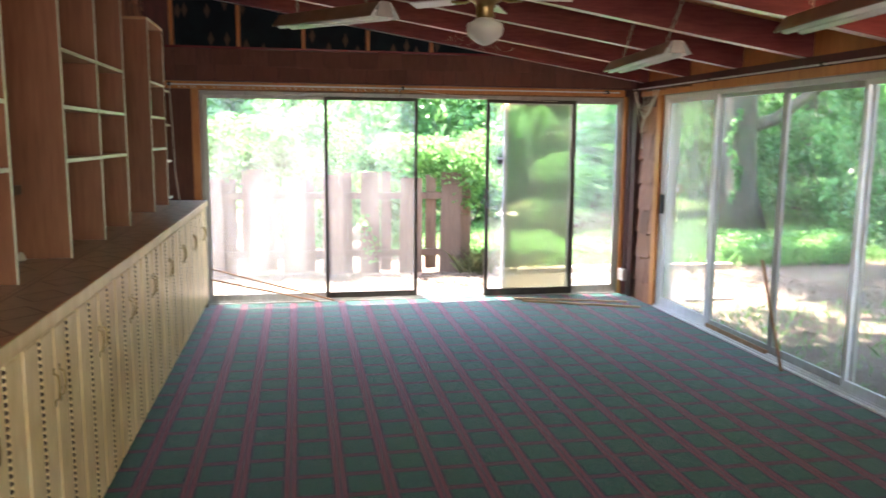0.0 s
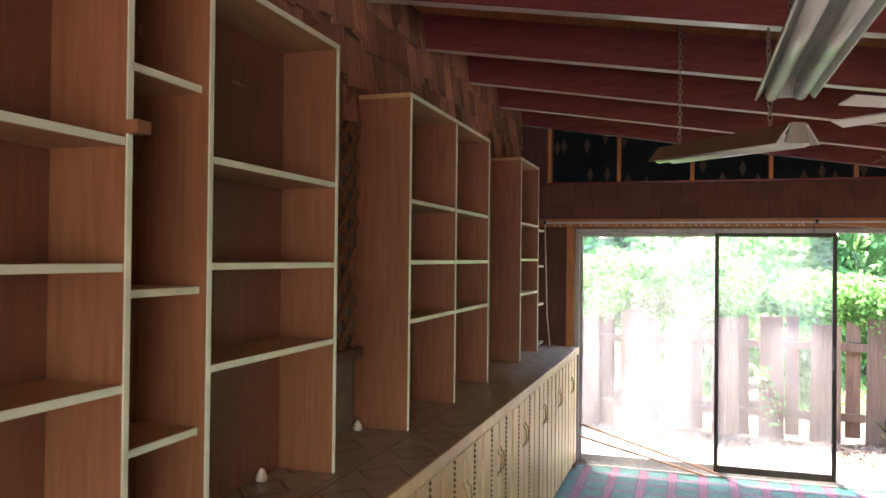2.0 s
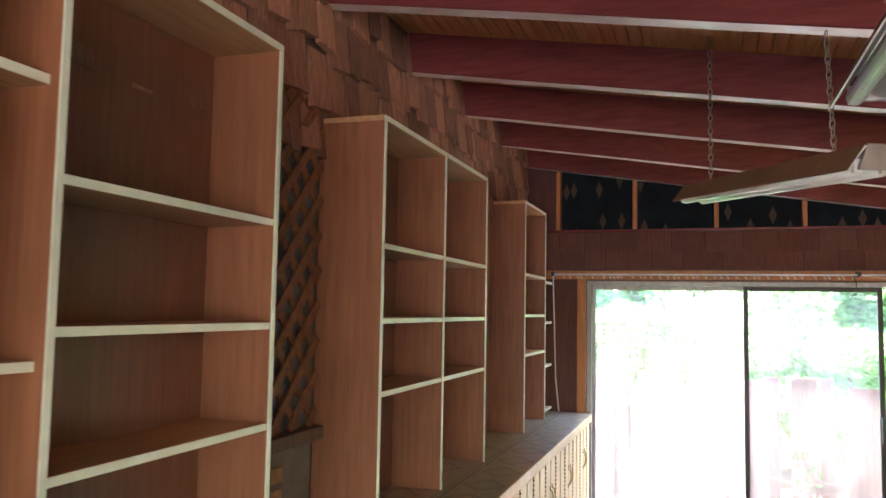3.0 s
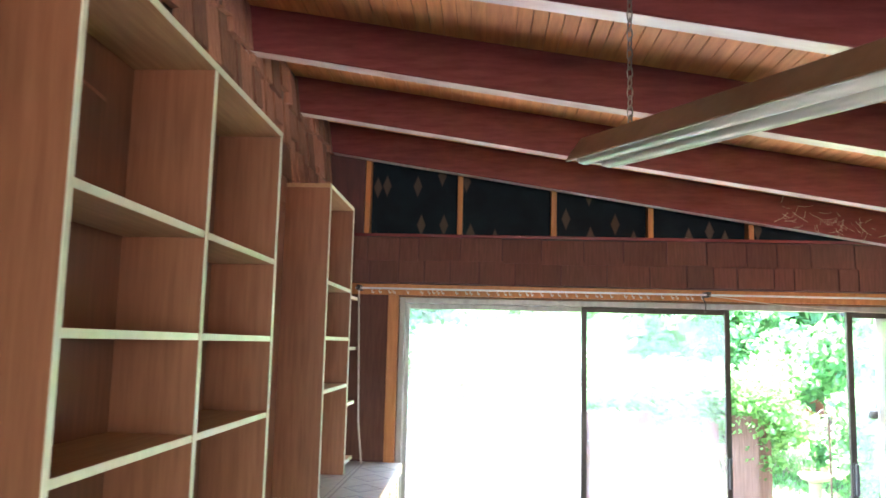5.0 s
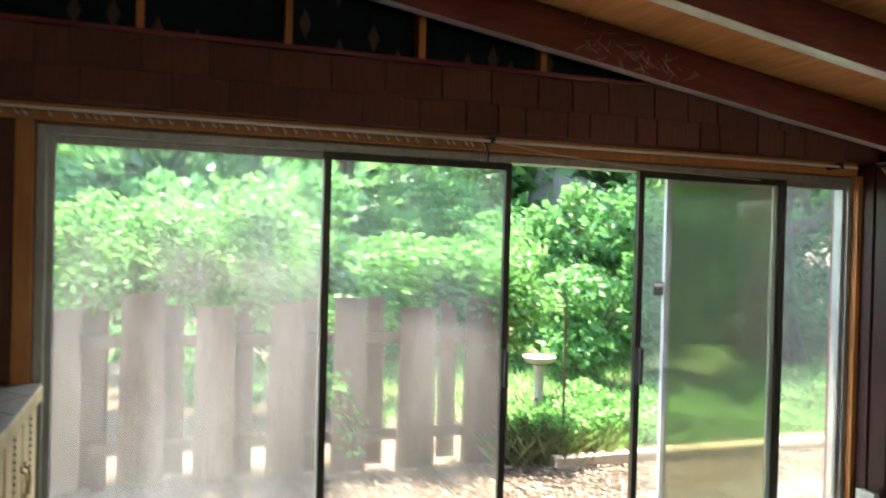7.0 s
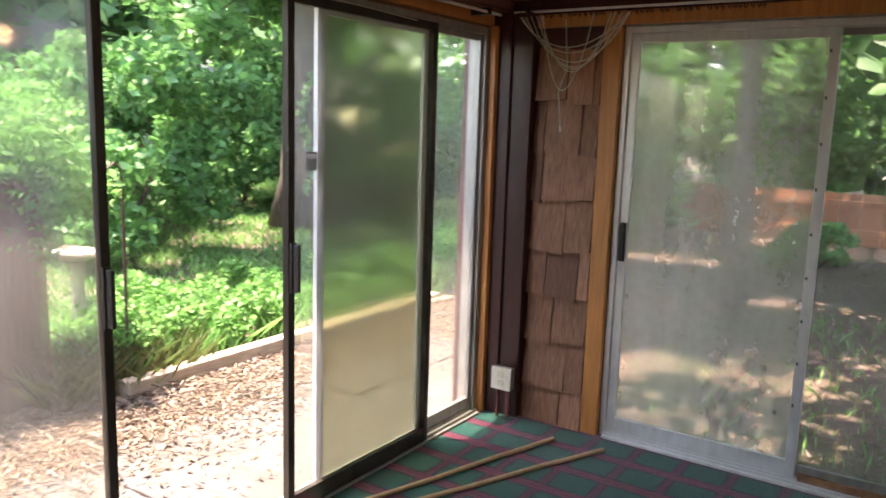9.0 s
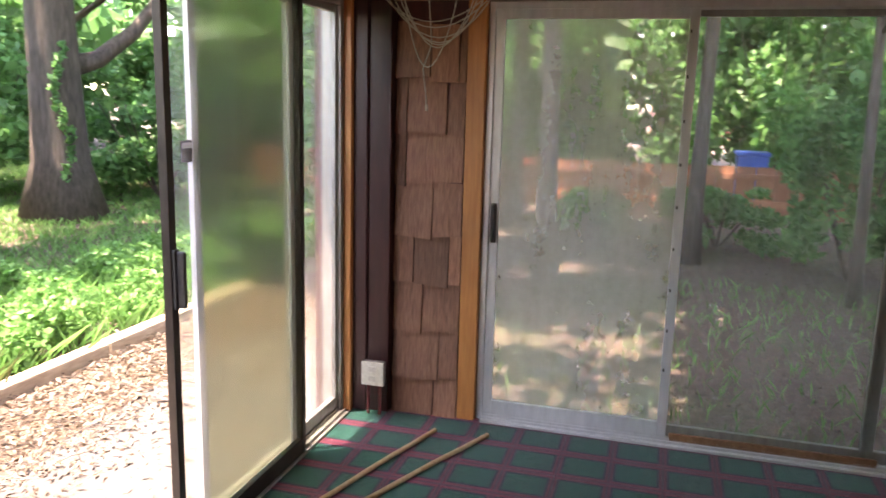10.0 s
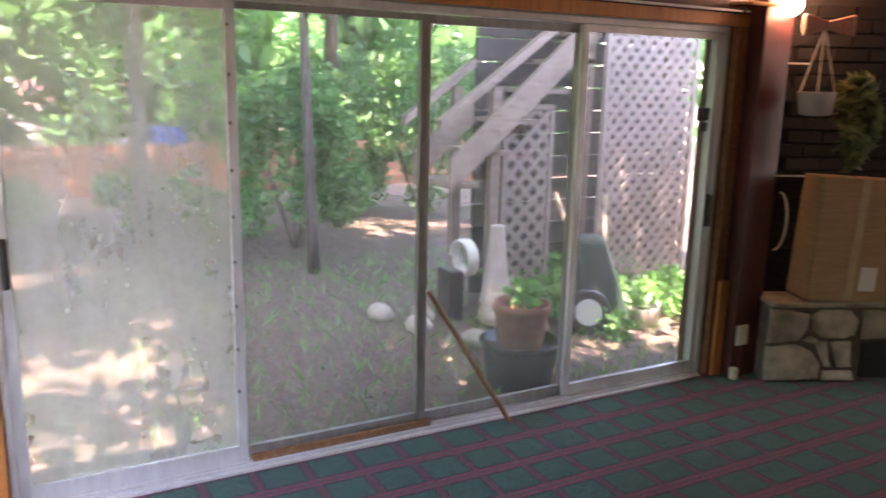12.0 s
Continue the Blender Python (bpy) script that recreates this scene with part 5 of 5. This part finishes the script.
# ---- trees ----
def tree(x, y, rad, height, crown, n, size, leafmat, label, flare=1.7, lean=0.0, seedling=1, limbs=7, crown_z=None):
    """Tapered trunk, limbs that reach into the crown, leaves in clumps."""
    r = random.Random(seedling)
    z0 = rise(x, y) - 0.05 if abs(x) < 30 else GZ
    t = thing("tree", (x, y, z0), label, "tree", "yard trees")
    pts, rs = [], []
    for k in range(11):
        s = k / 10
        pts.append((lean * s * s * height + 0.06 * math.sin(3 * s + seedling), 0.05 * math.cos(2.5 * s + seedling), s * height))
        rs.append(rad * (1 - 0.6 * s) * (1 + (flare - 1) * math.exp(-s * height / 0.35)))
    bm = bmesh.new()
    tube(bm, pts, rs, 18)
    for v in bm.verts:
        d = Vector((v.co.x, v.co.y, 0))
        v.co += d * 0.13 * noise.noise(Vector((math.atan2(v.co.y, v.co.x) * 2.4, v.co.z * 0.5, seedling)))
    part("trunk", bm, M["bark"], t, smooth=True)
    cz = crown_z or height * 0.9
    blobs = []
    for k in range(limbs):
        an = 2 * math.pi * k / limbs + r.uniform(-0.4, 0.4)
        s = r.uniform(0.45, 0.95)
        base = Vector(pts[int(s * 10)])
        reach = crown * r.uniform(0.55, 1.0)
        end = Vector((math.cos(an) * reach, math.sin(an) * reach, cz + r.uniform(-0.3, 0.4) * crown * 0.6))
        mid = base.lerp(end, 0.5) + Vector((0, 0, 0.25 * reach * r.random()))
        part("limb", bar([base, base.lerp(mid, 0.6), mid, end], [rad * 0.32, rad * 0.26, rad * 0.18, rad * 0.05], 8), M["bark"], t, smooth=True)
        for q in range(6):
            p = mid.lerp(end, r.uniform(0.1, 1.2)) + Vector((r.uniform(-1, 1), r.uniform(-1, 1), r.uniform(-0.7, 0.7))) * crown * 0.28
            s_ = crown * r.uniform(0.12, 0.26)
            blobs.append((*p, s_, s_, s_ * 0.6))
    leaves("crown", blobs, n, size, leafmat, "", "", parent=t, flat=0.2)
    return t


tree(9.2, 6.2, 0.37, 8.0, 4.2, 17000, 0.115, M["leaf"], "broad old tree with grey furrowed bark", 1.6, 0.0, 3, 8, 5.6)
old = [o for o in bpy.data.objects if o.name.startswith("tree")][0]
part("limb", bar([(0.1, -0.05, 2.0), (0.55, -0.25, 2.15), (1.0, -0.5, 2.55), (1.5, -0.8, 3.3)], [0.15, 0.12, 0.10, 0.06], 10), M["bark"], old, smooth=True)
leaves("ivy", [(-0.30 + 0.12 * math.sin(k), -0.36, 0.7 + 0.22 * k, 0.07, 0.04, 0.14) for k in range(8)], 260, 0.055, M["leaf"], "ivy climbing the bark", "", parent=old)
tree(3.2, 9.5, 0.22, 6.5, 3.0, 11000, 0.11, M["leaf"], "leafy yard tree behind the fence", 1.4, 0.03, 5, 8, 3.6)
tree(-2.5, 7.0, 0.2, 6.0, 3.0, 11000, 0.11, M["leaf"], "leafy yard tree behind the fence", 1.4, 0.0, 7, 8, 3.6)
tree(13.0, 9.5, 0.25, 7.0, 3.4, 9000, 0.13, M["leaf"], "leafy yard tree far across the lawn", 1.4, 0.0, 9, 8, 3.8)
tree(9.6, -1.9, 0.09, 7.5, 4.2, 12000, 0.14, M["shade_leaf"], "slim shade tree over the side yard", 1.4, 0.02, 13, 10, 5.6)
tree(11.0, -4.4, 0.11, 7.5, 4.2, 11000, 0.14, M["shade_leaf"], "slim shade tree over the side yard", 1.4, -0.02, 15, 10, 5.6)
tree(8.2, -3.2, 0.055, 6.0, 4.0, 11500, 0.12, M["shade_leaf"], "young slim tree in the side yard", 1.3, 0.02, 17, 9, 5.0)
tree(12.2, 0.6, 0.11, 7.0, 3.4, 5200, 0.15, M["shade_leaf"], "slim shade tree over the side yard", 1.4, 0.0, 19, 8, 4.4)
# added tree: its high crown is placed to block sun from the side yard
tree(7.6, -0.5, 0.10, 7.2, 4.1, 20000, 0.13, M["shade_leaf"], "slim tree added near the house corner to shade the yard", 1.4, 0.0, 23, 8, 5.2)


def bush(x, y, rx, h, n, size, leafmat, label, seedling):
    r = random.Random(seedling)
    z = rise(x, y)
    t = thing("bush", (x, y, z), label, "bush", "yard bushes")
    bm = bmesh.new()
    for k in range(6):
        a = r.uniform(0, 6.28)
        tube(bm, [(0, 0, -0.05), (math.cos(a) * rx * 0.3, math.sin(a) * rx * 0.3, h * 0.4), (math.cos(a) * rx * 0.6, math.sin(a) * rx * 0.6, h * 0.8)], [0.02, 0.014, 0.005], 5)
    part("stems", bm, M["bark"], t)
    bl = [(r.uniform(-1, 1) * rx * 0.75, r.uniform(-1, 1) * rx * 0.75, h * r.uniform(0.15, 0.95), rx * r.uniform(0.18, 0.34), rx * r.uniform(0.18, 0.34), h * r.uniform(0.1, 0.2)) for k in range(26)]
    leaves("foliage", bl, int(n * 1.8), size * 0.72, leafmat, "", "", parent=t)


for k, (x, y, rx, h, n, s, mm) in enumerate((
        (6.0, 6.2, 1.6, 2.2, 5000, 0.10, "leaf"), (4.2, 7.4, 1.6, 2.6, 5000, 0.10, "leaf"), (10.5, 9.0, 2.0, 2.6, 4500, 0.13, "leaf"), (1.2, 5.2, 1.6, 2.4, 5000, 0.10, "leaf"),
        (-1.6, 4.6, 1.5, 2.6, 4500, 0.10, "leaf"), (15.5, 8.0, 2.2, 3.0, 4000, 0.15, "leaf"), (11.6, 6.4, 1.5, 1.9, 4000, 0.11, "leaf"), (7.9, 8.6, 1.7, 2.6, 4500, 0.12, "shade_leaf"),
        (9.3, -3.4, 0.9, 1.9, 4200, 0.075, "leaf"), (10.8, -2.2, 0.8, 0.7, 1800, 0.07, "shade_leaf"), (10.6, -5.6, 1.2, 2.4, 3500, 0.09, "shade_leaf"), 
        (11.4, -0.6, 0.7, 0.5, 1500, 0.07, "leaf"), (12.0, 2.4, 1.3, 1.6, 3000, 0.1, "leaf"), (9.0, 1.6, 1.0, 2.6, 3500, 0.09, "leaf"), (16.5, -3.5, 2.6, 4.6, 5000, 0.17, "leaf"), (16.5, 1.5, 2.6, 4.8, 5000, 0.17, "leaf"), (16.0, 5.0, 2.2, 4.0, 4000, 0.17, "leaf"))):
    bush(x, y, rx, h, n, s, M[mm], "leafy green bush in the yard", 40 + k)

# distant belts of trees closing the view
blobs = []
r = random.Random(77)
for k in range(300):
    an = r.uniform(-2.6, 2.2)
    d = r.uniform(17, 24)
    x, y = 3 + d * math.cos(an), d * math.sin(an)
    if x < -20:
        continue
    blobs.append((x, y, r.uniform(0.4, 7.5), r.uniform(0.8, 2.0), r.uniform(0.8, 2.0), r.uniform(0.7, 1.4)))
for k in range(120):
    blobs.append((r.uniform(-14, 22), r.uniform(14, 19), r.uniform(0.4, 7.0), r.uniform(0.9, 2.0), r.uniform(0.9, 2.0), r.uniform(0.7, 1.4)))
for k in range(130):
    blobs.append((r.uniform(16.5, 22), r.uniform(-15, 10), r.uniform(0.3, 6.5), r.uniform(0.9, 1.9), r.uniform(0.9, 1.9), r.uniform(0.7, 1.3)))
leaves("far_woods", blobs, 46000, 0.34, M["shade_leaf"], "dense green woods round the yard", "woods", "stuff")

# red cedar fence far across the side yard
rf = thing("fence", (13.8, 0, rise(13.8, -1)), "reddish cedar board fence across the yard", "fence")
y = -9.5
while y < 5.5:
    part("board", bx(-0.010, 0.010, y, y + 0.285, 0.02, 0.80), M["redfence"], rf)
    y += 0.30
for z in (0.18, 0.60):
    part("rail", bx(-0.06, -0.012, -9.5, 5.5, z, z + 0.09, bevel=0.004), M["redfence"], rf)


# blue wheeled bin behind the cedar fence
wb = thing("wheeled_bin", (14.15, -2.86, rise(14.15, -2.86) - 0.01), "blue plastic wheeled bin behind the cedar fence", "bin")
bm = bmesh.new()
vs = box(bm, -0.24, 0.24, -0.24, 0.24, 0.04, 0.98, bevel=0.02)
for v in vs:
    v.co.x *= 0.82 + 0.18 * v.co.z
    v.co.y *= 0.82 + 0.18 * v.co.z
part("body", bm, M["bluebin"], wb)
part("lid", bx(-0.27, 0.26, -0.26, 0.26, 0.982, 1.05, bevel=0.02), M["bluebin"], wb)
for y in (-0.2, 0.2):
    bm = bmesh.new()
    turned(bm, [(0.09, -0.025), (0.10, -0.015), (0.10, 0.015), (0.09, 0.025)], 16)
    wh = part("wheel", bm, M["black"], wb)
    wh.matrix_basis = Matrix.Translation((0.2, y, 0.10)) @ Matrix.Rotation(radians(90), 4, "X")

# neighbouring houses glimpsed through the trees
def house(x, y, yaw, label):
    h = thing("house", pose(x, y, GZ, 0, 0, yaw), label, "house", "neighbouring houses")
    part("wall", bx(-5, 5, -3, 3, 0, 2.8), M["brick"], h, "red brick wall")
    bm = bmesh.new()
    vs = [bm.verts.new(p) for p in ((-5.5, -3.6, 2.75), (5.5, -3.6, 2.75), (5.5, 3.6, 2.75), (-5.5, 3.6, 2.75), (-5.5, 0, 4.6), (5.5, 0, 4.6))]
    for f in ((0, 1, 5, 4), (2, 3, 4, 5), (0, 4, 3), (1, 2, 5), (0, 3, 2, 1)):
        bm.faces.new([vs[i] for i in f])
    part("roof", bm, M["roof"], h)
    for wx in (-3, 0.2, 3.2):
        wf = part("window", bx(wx - 0.65, wx + 0.65, -3.06, -3.002, 0.9, 2.2), M["white"], h, "white framed window")
        part("pane", bx(wx - 0.57, wx + 0.57, -3.075, -3.062, 0.98, 2.12), M["black"], wf)


house(15.0, 19.0, 20, "red brick house behind the trees")
house(46.0, -6.0, -80, "red brick house beyond the cedar fence")

# ---- side yard: stair, lattice and pots ----
stair = thing("outdoor_stair", (6.2, -3.65, GZ), "weathered wooden outdoor stair with rails", "stair")
for xo in (0.0, 0.62):
    bm = bmesh.new()
    vs = box(bm, xo, xo + 0.045, 0, -2.6, -0.14, 0.12)
    for v in vs:
        v.co.z += 1.20 - v.co.y * 0.90 - 0.05
    part("stringer", bm, M["stairwood"], stair)
    bm = bmesh.new()
    vs = box(bm, xo - 0.01, xo + 0.08, 0.1, -2.6, 0.0, 0.075, bevel=0.006)
    for v in vs:
        v.co.z += 1.56 - v.co.y * 0.74
    part("rail", bm, M["stairwood"], stair)
    for y in (-0.42, -1.3, -2.2):
        part("post", bx(xo + 0.046, xo + 0.13, y - 0.04, y + 0.04, -0.05, 1.50 - y * 0.74, bevel=0.005), M["stairwood"], stair)
for k in range(9):
    y = -0.02 - k * 0.27
    part("tread", bx(0.046, 0.619, y - 0.26, y, 1.02 - y * 0.9, 1.06 - y * 0.9, bevel=0.004), M["stairwood"], stair)

# lattice skirting under the stair, square and diagonal
XS = Matrix(((0, 0, -1, 0), (-1, 0, 0, 0), (0, 1, 0, 0), (0, 0, 0, 1)))


def screen(x, y, w, h, pitch, label, yaw=0.0):
    s = thing("lattice_screen", pose(x, y, GZ, 0, 0, yaw), label, "lattice", "garden lattice screens")
    lattice_strips(s, XS, w, h, pitch, 0.044, 0.009, M["whitelattice"], joined=True)
    part("frame", bx(-0.03, 0.012, -0.02, 0.02, 0, h + 0.03, bevel=0.003), M["whitelattice"], s)
    part("frame", bx(-0.03, 0.012, -w - 0.02, -w + 0.02, 0, h + 0.03, bevel=0.003), M["whitelattice"], s)
    part("frame", bx(-0.03, 0.012, -w + 0.021, -0.021, h - 0.01, h + 0.03, bevel=0.003), M["whitelattice"], s)
    return s


screen(6.35, -4.20, 0.45, 1.65, 0.15, "bleached diagonal garden lattice")
screen(6.05, -4.95, 0.95, 2.9, 0.125, "tall bleached diagonal garden lattice")
dark = thing("garden_shed", (6.6, -4.2, GZ), "dark weathered shed wall behind the lattice", "shed")
bm = bmesh.new()
for k in range(16):
    box(bm, 0.2, 0.24, -2.4, 0.0, 0.02 + k * 0.2, 0.21 + k * 0.2, bevel=0.004)
part("siding", bm, M["darkwood"], dark)
part("roof", bx(-0.0, 1.6, -2.5, 0.1, 3.25, 3.33, bevel=0.01), M["roof"], dark)


def pot(x, y, profile, material, label, z=None, fill=None):
    p = thing("plant_pot", (x, y, rise(x, y) if z is None else z), label, "plant pot", "garden pots")
    bm = bmesh.new()
    turned(bm, profile, 24)
    part("body", bm, material, p, smooth=True)
    if fill:
        leaves("plant", [(0, 0, profile[-1][1] + 0.10, 0.14, 0.14, 0.12)], fill, 0.045, M["weed"], "small green plant", "", parent=p)
    return p


pot(4.86, -3.42, [(0.17, 0), (0.20, 0.03), (0.235, 0.27), (0.25, 0.28), (0.25, 0.31), (0.225, 0.31), (0.215, 0.27)], M["blackpot"], "low black nursery pot by the glass door")
pot(4.86, -3.42, [(0.12, 0), (0.135, 0.02), (0.165, 0.24), (0.178, 0.25), (0.178, 0.30), (0.16, 0.30), (0.15, 0.25)], M["terracotta"], "worn terracotta pot set in a larger pot", z=GZ + 0.24, fill=60)
pot(6.2, -4.08, [(0.13, 0), (0.12, 0.03), (0.055, 0.60), (0.06, 0.62), (0.045, 0.62)], M["pottery"], "pale tall tapered clay chimney pot", z=GZ + 0.12)
pot(6.0, -4.00, [(0.16, 0), (0.17, 0.08), (0.11, 0.20), (0.03, 0.23)], M["timber"], "pale round garden stone", z=GZ + 0.02)
pot(5.5, -5.0, [(0.10, 0), (0.12, 0.02), (0.135, 0.16), (0.13, 0.17), (0.12, 0.15)], M["pottery"], "small pale garden pot", fill=90)
wheel = thing("wheelbarrow", pose(5.5, -4.46, GZ, 0, 0, -130), "dark green wheelbarrow tipped up on its wheel", "wheelbarrow")
bm = bmesh.new()
vs = box(bm, -0.10, 0.32, 0.10, 0.34, 0.04, 0.70, bevel=0.05)
for v in vs:
    k = (v.co.z - 0.06) / 0.7
    v.co.x += -0.16 * k * k - 0.55 * k * (v.co.x - 0.11)
    v.co.y += 0.12 * k
part("tray", bm, M["greenpaint"], wheel)
bm = bmesh.new()
turned(bm, [(0.06, -0.03), (0.15, -0.045), (0.175, -0.02), (0.175, 0.02), (0.15, 0.045), (0.06, 0.03)], 28)
wt = part("wheel", bm, M["black"], wheel, smooth=True)
wt.matrix_basis = pose(0.0, 0.0, 0.175, 80, 0, 12)
bm = bmesh.new()
turned(bm, [(0.02, -0.05), (0.10, -0.044), (0.105, 0.0), (0.10, 0.044), (0.02, 0.05)], 18)
hubp = part("hub", bm, M["white"], wt, "white metal hub")
part("fork", bar([(-0.06, 0.06, 0.175), (0.0, 0.07, 0.175), (0.05, 0.16, 0.3)], 0.014, 8), M["iron"], wheel)
for e in (-0.2, 0.2):
    part("handle", bar([(e * 0.6, 0.36, 0.14), (e * 0.7 - 0.05, 0.44, 0.7), (e - 0.12, 0.5, 1.0)], 0.018, 8), M["timber"], wheel)
hh = thing("hose_reel", (6.3, -3.72, GZ), "coiled pale hose on a black stand", "hose reel")
part("stand", bx(-0.12, 0.12, -0.06, 0.06, 0.0, 0.40, bevel=0.02), M["black"], hh)
pts = [(0.14 * math.cos(k * 0.5), -0.075 - 0.002 * k, 0.48 + 0.14 * math.sin(k * 0.5)) for k in range(50)]
part("hose", bar(pts, 0.013, 6), M["cord"], hh)
blobs = [(r.uniform(5.2, 7.0), r.uniform(-5.6, -4.3), GZ + r.uniform(0.05, 0.28), 0.16, 0.16, 0.12) for k in range(34)]
leaves("ground_ivy", blobs, 3200, 0.05, M["vine"], "low green plants among the pots", "ivy", "stuff", flat=0.3)
blades("side_grass", 4.6, 8.5, -6, -0.3, GZ + 0.0, 2600, 0.10, 0.006, M["weed"], "sparse grass on the soil", "grass")
for k, (x, y) in enumerate(((6.1, -3.35), (6.35, -3.5), (5.6, -3.55), (5.75, -4.15), (6.5, -3.2))):
    rr = random.Random(k)
    bm = bmesh.new()
    bmesh.ops.create_icosphere(bm, subdivisions=2, radius=0.1)
    for v in bm.verts:
        v.co = Vector((v.co.x * 1.3, v.co.y, v.co.z * 0.8)) * (1 + 0.25 * noise.noise(v.co * 9 + Vector((k, 0, 0))))
    ob = solid("garden_stone", bm, M["stone"], "pale rounded garden stone", "stone", "garden stones", smooth=True)
    ob.location = (x, y, rise(x, y) + 0.05)
